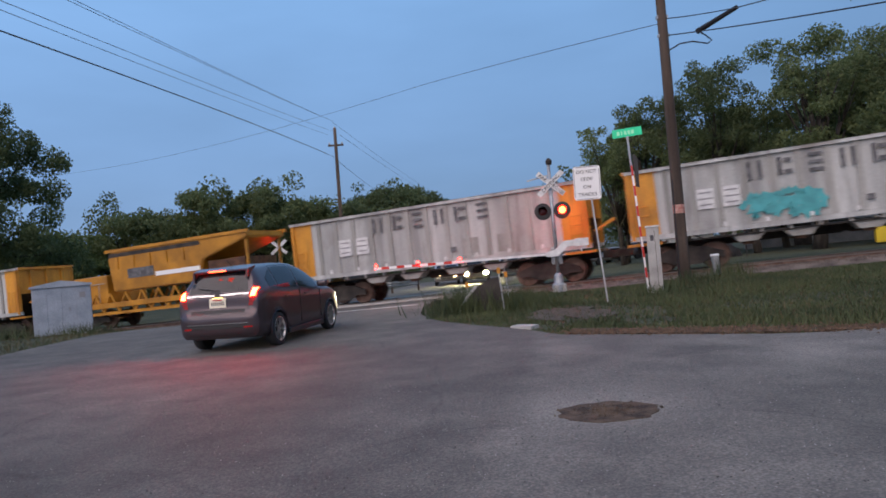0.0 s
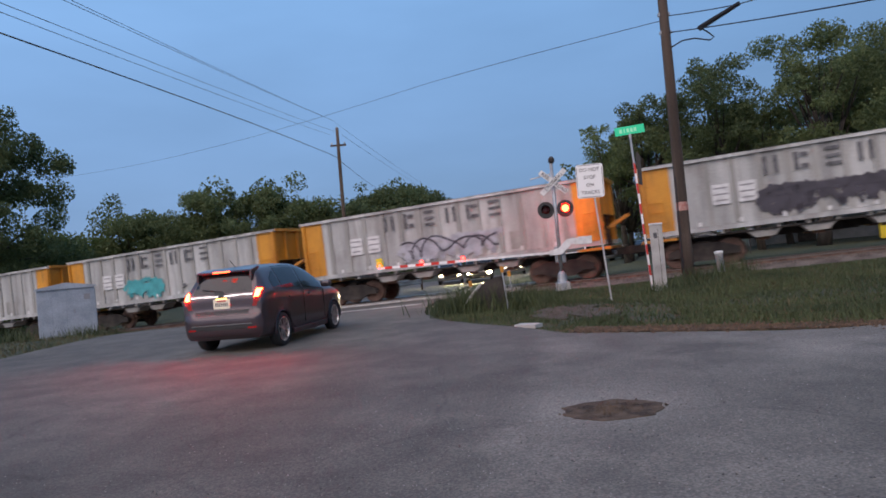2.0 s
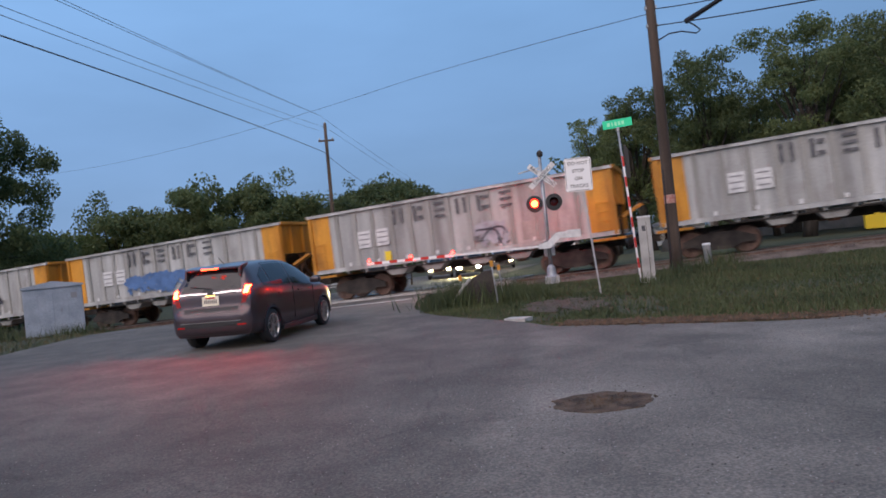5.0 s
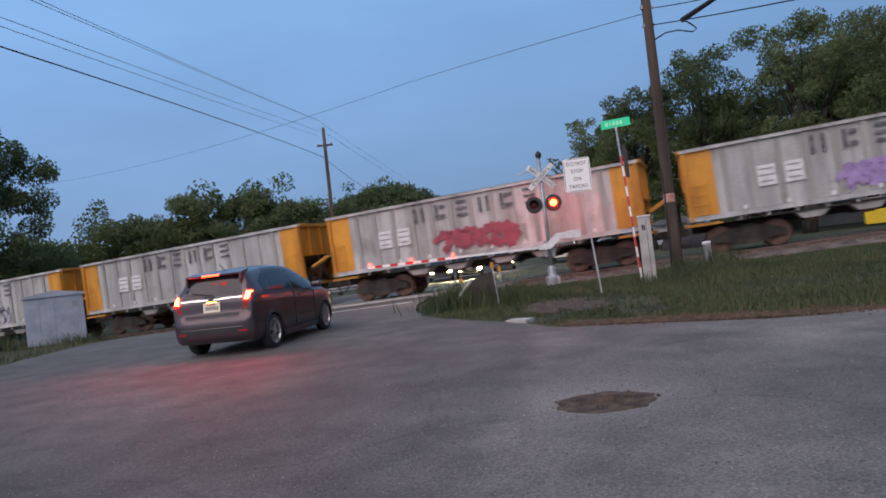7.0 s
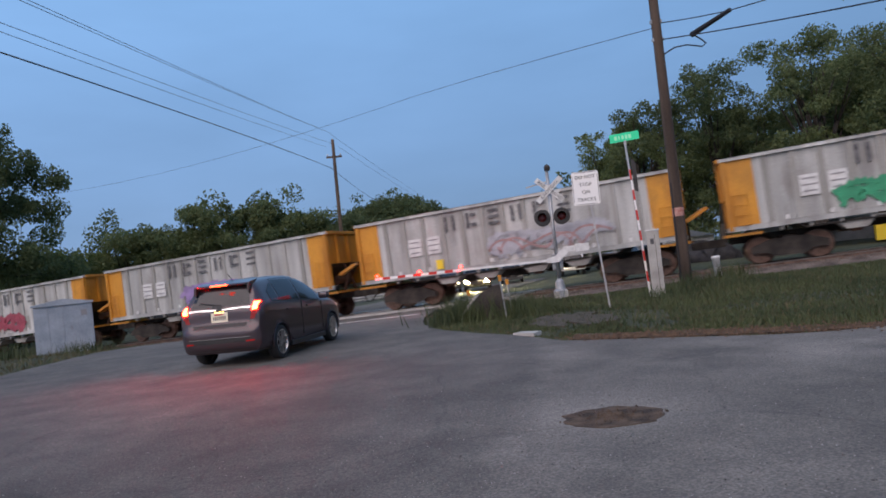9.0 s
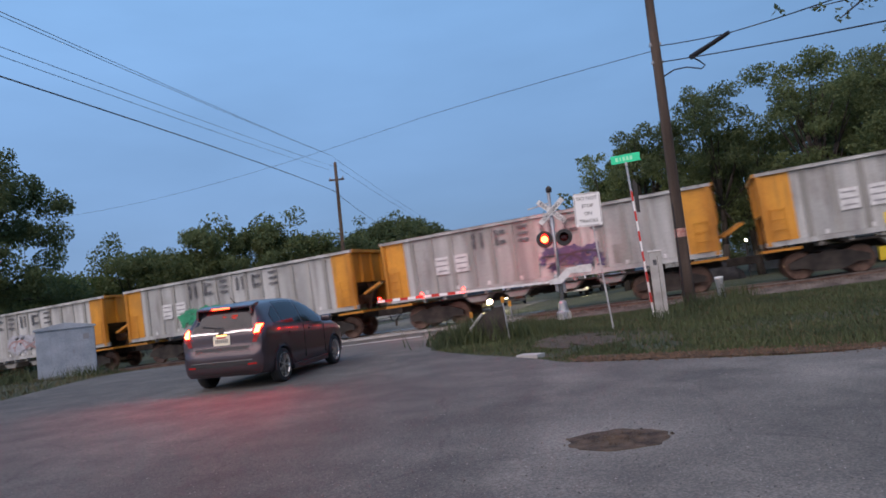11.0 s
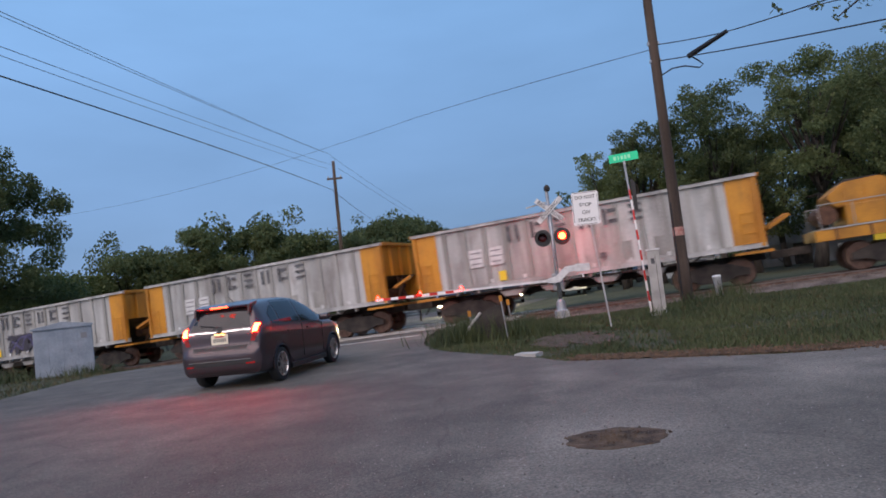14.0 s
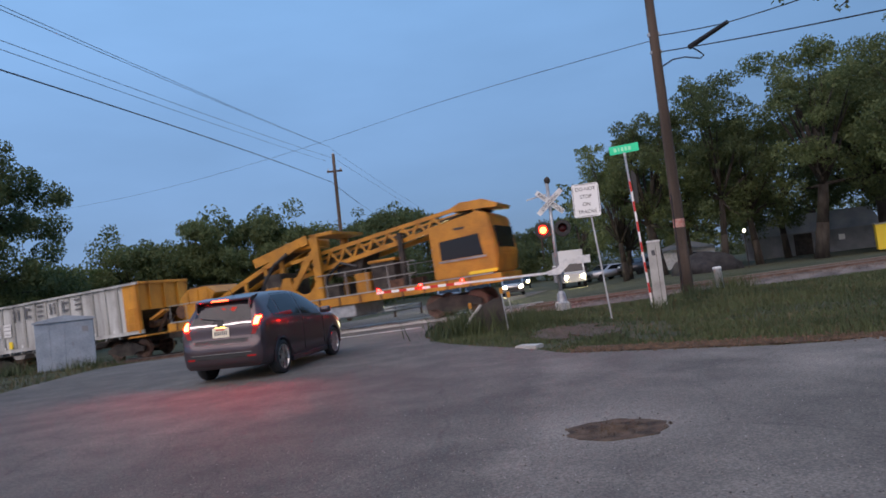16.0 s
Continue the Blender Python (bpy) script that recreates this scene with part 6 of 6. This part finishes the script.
for i, (x, y, rad, h, n) in enumerate(((8.3, 19.8, 0.35, 0.55, 500), (0.35, 16.6, 0.2, 0.6, 400), (0.4, 17.2, 0.5, 0.6, 600), (1.0, 16.8, 0.5, 0.6, 600), (6.7, 18.3, 0.3, 0.4, 300), (5.3, 16.7, 0.3, 0.3, 300), (1.9, 17.0, 0.5, 0.5, 500), (-12.5, 22.9, 0.5, 0.4, 400), (-14.8, 22.4, 0.5, 0.5, 400))):
    tuft(x, y, rad, h, n, 60 + i)

# ---- verge details ----


def slab(name, outline, z0, z1, material, label, category, kind=""):
    b = bmesh.new()
    lo = [b.verts.new((x, y, land(x, y) + z0)) for x, y in outline]
    hi = [b.verts.new((x, y, land(x, y) + z1)) for x, y in outline]
    b.faces.new(lo[::-1])
    b.faces.new(hi)
    for i in range(len(outline)):
        j = (i + 1) % len(outline)
        b.faces.new((lo[i], lo[j], hi[j], hi[i]))
    return tagged(finish(name, b, material), label, category, kind=kind)


def blob(cx, cy, rx, ry, seed, n=40, rough=0.12):
    return [(cx + rx * math.cos(a) * (1 + rough * noise.noise((math.cos(a) * 2, math.sin(a) * 2, seed))), cy + ry * math.sin(a) * (1 + rough * noise.noise((math.cos(a) * 2, math.sin(a) * 2, seed + 9)))) for a in [2 * math.pi * i / n for i in range(n)]]


slab("pothole_patch", blob(1.24, 5.58, 0.41, 0.33, 3, 48, 0.3), 0.0, 0.031, DIRT, "rough oval patch of gravelly dirt in the asphalt", "pothole", "structure")
slab("dirt_patch", blob(2.55, 14.4, 0.78, 1.25, 21, 60, 0.8), -0.05, 0.004, surface("packed_dirt", [(0.035, 0.030, 0.020), (0.10, 0.078, 0.055)], 5, 60, 0.95, bump=0.7), "packed bare dirt patch in the verge", "dirt patch", "structure")
slab("concrete_apron", [(1.1, 12.35), (1.45, 12.08), (1.62, 12.3), (1.27, 12.58)], -0.05, 0.045, CONCRETE, "small pale concrete gutter block at the road edge", "gutter block", "structure")
slab("dirt_strip", [(1.9, 10.85), (3.2, 10.0), (4.6, 9.15), (5.7, 8.75), (5.9, 9.1), (4.8, 9.6), (3.4, 10.5), (2.1, 11.5)], -0.05, 0.02, DIRT, "bare dirt strip along the grass edge", "dirt strip", "structure")
slab("stop_line", [(-5.6, 22.9), (-1.1, 22.05), (-1.0, 22.4), (-5.5, 23.25)], 0.0, 0.031, surface("worn_road_paint", [(0.25, 0.25, 0.24), (0.6, 0.6, 0.57)], 4, 30, 0.8), "worn white stop line on the road", "road marking", "structure")

def grit(name, n, area, s0, s1, material, seed, label):
    r = random.Random(seed)
    vs, fs = [], []
    for _ in range(n):
        x, y = area(r)
        s, k = r.uniform(s0, s1), len(vs)
        c = Vector((x, y, land(x, y) + 0.026))
        for d in ((1, 0, 0), (-0.5, 0.8, 0), (-0.5, -0.8, 0), (0.1, 0.1, 0.8)):
            vs.append(c + Vector([v * s * r.uniform(0.6, 1.3) for v in d]))
        fs += [(k, k + 1, k + 3), (k + 1, k + 2, k + 3), (k + 2, k, k + 3)]
    me = bpy.data.meshes.new(name)
    me.from_pydata(vs, [], fs)
    me.materials.append(material)
    return tagged(new(name, me), label, "gravel", kind="stuff")


PALESTONE = surface("pale_grit", [(0.16, 0.15, 0.14), (0.34, 0.32, 0.30)], 6, 40, 0.9)
grit("loose_grit", 2400, lambda r: (r.gauss(0.4, 2.6), 3.0 + abs(r.gauss(0, 3.0))), 0.003, 0.009, PALESTONE, 11, "loose pale grit scattered on the asphalt")
grit("dark_grit", 1500, lambda r: (r.gauss(0.4, 3.0), 3.0 + abs(r.gauss(0, 3.0))), 0.004, 0.012, PATCH, 12, "dark specks of loose asphalt on the road")
grit("pothole_stones", 420, lambda r: (1.24 + r.gauss(0, 0.14), 5.58 + r.gauss(0, 0.11)), 0.008, 0.022, DIRT, 13, "small stones lying in the pothole")
grit("verge_litter", 1500, lambda r: (lambda k: (1.9 + 3.9 * k + r.gauss(0, 0.12), 10.95 - 2.2 * k + r.gauss(0, 0.2)))(r.random()), 0.012, 0.035, surface("dead_leaves", [(0.06, 0.035, 0.02), (0.15, 0.09, 0.05)], 9, 40, 0.9), 14, "dead brown leaves along the grass edge")
wall = empty("headwall", Matrix.Translation(on_land(0.70, 16.6, -0.24)) @ pose(0, 0, 0, 0, 0, -8))
part("wing", prism([(-0.66, 0.0), (0.62, 0.0), (0.62, 1.06), (0.40, 1.04), (0.1, 0.9), (-0.2, 0.6)], -0.09, 0.09), GRIME, wall, "dark weathered face")
part("pale_edge", sweep([(-0.68, -0.1, 0.0), (-0.42, -0.1, 0.32), (-0.21, -0.1, 0.62), (0.08, -0.1, 0.92)], 0.04, 6), CONCRETE, wall, "pale chipped edge")
tagged(wall, "dark sloping wing wall in the tall verge grass", "wing wall")
for x, y, h in ((0.55, 16.9, 0.75), (1.35, 16.35, 1.05), (1.6, 17.4, 0.9)):
    d = empty("delineator_post", Matrix.Translation(on_land(x, y)) @ pose(0, 0, 0, 0, -4, 0))
    part("post", beam((0, 0, -0.05), (0, 0, h), 0.05, 0.03), GREYSTEEL, d)
    part("reflector", box(-0.04, 0.04, -0.03, -0.02, h - 0.15, h, 0.004), YELLOW, d, "yellow reflector")
    tagged(d, "thin roadside marker post with a yellow reflector", "marker post", "roadside marker posts")

# guard rail beyond the track
gr = empty("guard_rail")
b = bmesh.new()
prof = [(0.0, 0.45), (0.05, 0.52), (0.0, 0.60), (0.05, 0.68), (0.0, 0.76)]
pts = [Vector((-9.5, 33.0, 0)), Vector((-6.0, 36.0, 0)), Vector((-3.0, 36.6, 0)), Vector((-1.6, 37.6, 0))]
cols = [[b.verts.new(on_land(p.x, p.y - dx, z - 0.1)) for dx, z in prof] for p in pts]
for c0, c1 in zip(cols, cols[1:]):
    for i in range(4):
        b.faces.new((c0[i], c1[i], c1[i + 1], c0[i + 1]))
bmesh.ops.solidify(b, geom=b.faces[:], thickness=0.01)
part("rail_beam", b, GREYSTEEL, gr)
for p in pts:
    part("post", box(p.x - 0.06, p.x + 0.06, p.y + 0.02, p.y + 0.14, land(p.x, p.y) - 0.2, land(p.x, p.y) + 0.68), TIMBER, gr)
tagged(gr, "galvanised steel guard rail beside the road beyond the track", "guard rail")

# ---- vehicles and buildings beyond the track ----


def far_vehicle(x, y, yaw, material, label, length=4.6, width=1.85, height=1.5, lit=True, hood=0.95, cat="car", glow=None):
    v = empty("car", Matrix.Translation(on_land(x, y, 0.02)) @ pose(0, 0, 0, 0, 0, yaw))
    L, W = length / 2, width / 2
    b = bmesh.new()
    prism([(-L, 0.35), (L, 0.3), (L, hood * 0.85), (L - 0.25, hood), (L * 0.35, hood + 0.08), (L * 0.05, height), (-L * 0.7, height), (-L, hood)], -W, W, b)
    bmesh.ops.bevel(b, geom=b.edges[:], offset=0.07, segments=2, affect="EDGES")
    body = part("body", b, material, v, "", True)
    part("windscreen", prism([(L * 0.36, hood + 0.10), (L * 0.40, hood + 0.12), (L * 0.10, height - 0.04), (L * 0.06, height - 0.06)], -W + 0.16, W - 0.16), CARGLASS, body)
    part("grille", box(L - 0.02, L + 0.03, -W * 0.5, W * 0.5, 0.45, 0.75, 0.01), CARBLACK, body)
    for s in (-1, 1):
        part("side_glass", prism([(-L * 0.6, hood + 0.06), (L * 0.25, hood + 0.1), (L * 0.03, height - 0.1), (-L * 0.55, height - 0.1)], s * (W - 0.01), s * (W + 0.008)), CARGLASS, body)
        part("headlamp", box(L - 0.08, L + 0.04, s * (W - 0.25) - 0.14, s * (W - 0.25) + 0.14, 0.63, 0.87, 0.08), (glow or HEADGLOW) if lit else CHROME, body, "lit headlamp" if lit else "")
        for xx in (-L * 0.62, L * 0.62):
            part("wheel", tube((xx, s * (W - 0.2), 0.33), (xx, s * (W + 0.01), 0.33), 0.33, seg=18), RUBBER, v)
    return tagged(v, label, cat)


beams = new("headlamp_beam", bpy.data.lights.new("headlamp_beam", "SPOT"))
beams.data.energy, beams.data.spot_size, beams.data.spot_blend, beams.data.color, beams.data.shadow_soft_size = 6000, radians(13), 0.8, (1.0, 0.86, 0.58), 0.3
beams.matrix_world = look((2.2, 47.3, 0.25), (-0.6, 20, -0.9))
DARKPAINT, WHITECAR, SILVER = plain("dark_car_paint", (0.03, 0.03, 0.035), 0.3, 0.3, 0.6), plain("white_car_paint", (0.7, 0.7, 0.68), 0.35, 0, 0.5), plain("silver_car_paint", (0.4, 0.4, 0.42), 0.3, 0.6, 0.5)
far_vehicle(0.1, 51.5, -91, SILVER, "silver car facing the crossing with headlamps on")
far_vehicle(2.25, 50.0, -93, DARKPAINT, "dark pickup facing the crossing with headlamps on", 4.9, 1.95, 1.75, glow=MAINBEAM)
far_vehicle(8.6, 77.0, -97, DARKPAINT, "dark car queueing far back with headlamps on")
far_vehicle(5.6, 58.0, -95, SILVER, "silver car queueing behind with headlamps on")
far_vehicle(15.0, 63.5, -150, SILVER, "silver car parked beyond the track", lit=False)
far_vehicle(18.0, 62.5, -140, DARKPAINT, "dark car parked beyond the track", lit=False)


def box_truck():
    v = empty("box_truck", Matrix.Translation(on_land(11.2, 60, 0.02)) @ pose(0, 0, 0, 0, 0, -95))
    part("cargo_box", box(-5.0, -0.4, -1.2, 1.2, 0.9, 3.3, 0.04), WHITECAR, v, "white cargo box")
    b = bmesh.new()
    prism([(-0.3, 0.5), (1.9, 0.45), (1.95, 1.2), (1.1, 1.35), (0.65, 2.25), (-0.3, 2.3)], -1.05, 1.05, b)
    bmesh.ops.bevel(b, geom=b.edges[:], offset=0.06, segments=2, affect="EDGES")
    part("cab", b, WHITECAR, v)
    part("windscreen", prism([(1.12, 1.38), (1.16, 1.38), (0.72, 2.2), (0.68, 2.2)], -0.9, 0.9), CARGLASS, v)
    for s in (-1, 1):
        part("headlamp", box(1.9, 1.99, s * 0.75 - 0.15, s * 0.75 + 0.15, 0.8, 1.0, 0.02), HEADGLOW, v, "lit headlamp")
        for x in (-3.8, 1.1):
            part("wheel", tube((x, s * 0.8, 0.42), (x, s * 1.06, 0.42), 0.42, seg=18), RUBBER, v)
    return tagged(v, "white box truck waiting with its headlamps on", "truck")


box_truck()


def shed():
    s = empty("metal_shed", Matrix.Translation(on_land(28.6, 52.6, -0.1)) @ pose(0, 0, 0, 0, 0, -28))
    part("wall", box(-4.4, 4.4, -3, 3, 0, 1.75), SHEDGREY, s, "grey corrugated metal wall")
    part("roof", prism([(-4.7, 1.72), (4.7, 1.72), (4.7, 1.8), (4.0, 3.1), (-4.0, 3.1), (-4.7, 1.8)], -3.2, 3.2), SHEDROOF, s, "blue-grey metal roof")
    for i in range(30):
        x = -4.3 + i * 0.29
        part("corrugation", box(x - 0.03, x + 0.03, -3.03, -3.0, 0, 1.7), SHEDGREY, s)
    part("door", box(-1.0, 0.2, -3.06, -3.03, 0, 1.65), GRIME, s)
    part("notice", box(1.9, 2.3, -3.06, -3.03, 0.9, 1.3), SIGNWHITE, s)
    return tagged(s, "low grey metal shed with a blue-grey roof", "shed")


shed()
yc = empty("yellow_container", Matrix.Translation(on_land(26.6, 38.4, -0.05)) @ pose(0, 0, 0, 0, 0, -30))
part("body", box(-1.6, 1.6, -1.1, 1.1, 0.1, 1.55, 0.03), BRIGHTYELLOW, yc)
part("lid", box(-1.65, 1.65, -1.15, 1.15, 1.55, 1.64, 0.02), RIBGREY, yc)
for x in (-1.2, -0.4, 0.4, 1.2):
    part("rib", box(x - 0.05, x + 0.05, -1.14, -1.1, 0.15, 1.5), BRIGHTYELLOW, yc)
tagged(yc, "bright yellow steel container beyond the track", "container")
whitehouse = empty("white_building", Matrix.Translation(on_land(20.6, 57.5, -0.1)) @ pose(0, 0, 0, 0, 0, -20))
part("wall", box(-2.3, 2.3, -2, 2, 0, 1.7), WHITEPAINT, whitehouse)
part("roof", prism([(-2.5, 1.65), (2.5, 1.65), (0, 2.4)], -2.2, 2.2), SHEDROOF, whitehouse)
part("window", box(0.6, 1.3, -2.03, -2.0, 0.7, 1.3), CARGLASS, whitehouse)
tagged(whitehouse, "small white building behind the trees", "building")


def heap(x, y, rx, ry, h, label):
    b = bmesh.new()
    bmesh.ops.create_icosphere(b, subdivisions=4, radius=1)
    for v in b.verts:
        k = 1 + 0.16 * noise.noise(v.co * 2.3) + 0.05 * noise.noise(v.co * 9)
        v.co = Vector((v.co.x * rx * k, v.co.y * ry * k, max(-0.1, v.co.z) * h * k))
    ob = finish("earth_mound", b, TARP, None, True)
    ob.location = on_land(x, y)
    return tagged(ob, label, "heap")


heap(15.2, 39.2, 2.0, 1.6, 1.15, "dark rounded earth mound beyond the track")
lamp = empty("yard_lamp", Matrix.Translation(on_land(16.2, 36.0)))
part("post", tube((0, 0, -0.1), (0, 0, 2.0), 0.025, seg=8), GRIME, lamp)
part("lantern", lathe([(0.03, 1.96), (0.06, 1.99), (0.06, 2.05), (0.03, 2.08)], 12), LAMPGLOW, lamp, "lit lantern")
tagged(lamp, "small lit yard lamp on a post", "yard lamp")

# ---- what moves ----
SPEED_ROWS = ((0.0, 16.05), (1.0, 29.35), (2.0, 43.0), (3.0, 56.5), (4.0, 69.84), (6.5, 102.94), (7.5, 116.1), (9.0, 135.9), (11.5, 168.75), (13.0, 188.55), (14.5, 208.3), (15.5, 221.6), (16.0, 228.25))
SLOPE = math.degrees(math.atan(GRADE))


def on_rails(u):
    return Matrix.Translation(by_track(u, TRACK_N)) @ pose(0, 0, 0, 0, -SLOPE, math.degrees(PSI))


def motions():
    for thing, offset in TRAIN:
        walk(thing, [(t, on_rails(offset - s)) for t, s in SPEED_ROWS])
    # the wheelsets roll: one turn is 2.89 m of track
    rolls = {}
    for thing, offset in TRAIN:
        for wheel in thing.children_recursive:
            if not wheel.name.startswith("wheelset"):
                continue
            side = wheel.location.x > 0
            if side not in rolls:
                at = wheel.location.copy()
                walk(wheel, [(i / FPS, Matrix.Translation(at) @ pose(0, 0, 0, 0, -52.6 * i, 0)) for i in range(0, 16 * FPS + 1)])
                rolls[side] = wheel.animation_data
            else:
                wheel.rotation_mode = "QUATERNION"
                wheel.animation_data_create()
                wheel.animation_data.action = rolls[side].action
                wheel.animation_data.action_slot = rolls[side].action_slot
    # the two flasher optics swing round in turn: at even changes the left one lights
    changes = [0.1, 0.7, 1.3, 1.88, 2.43, 3.08, 3.65, 4.25, 4.85, 5.45, 6.05, 6.64, 7.23, 7.8, 8.4, 9.0, 9.6, 10.2, 10.8, 11.38, 11.93, 12.58, 13.15, 13.75, 14.33, 14.93, 15.57]
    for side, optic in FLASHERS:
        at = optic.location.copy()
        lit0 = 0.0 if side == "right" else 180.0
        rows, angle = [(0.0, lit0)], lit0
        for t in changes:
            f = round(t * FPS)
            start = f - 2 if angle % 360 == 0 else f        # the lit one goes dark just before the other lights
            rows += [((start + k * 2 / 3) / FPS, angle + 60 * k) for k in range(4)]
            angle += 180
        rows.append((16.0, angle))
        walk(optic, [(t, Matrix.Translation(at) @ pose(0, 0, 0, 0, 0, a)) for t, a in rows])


motions()
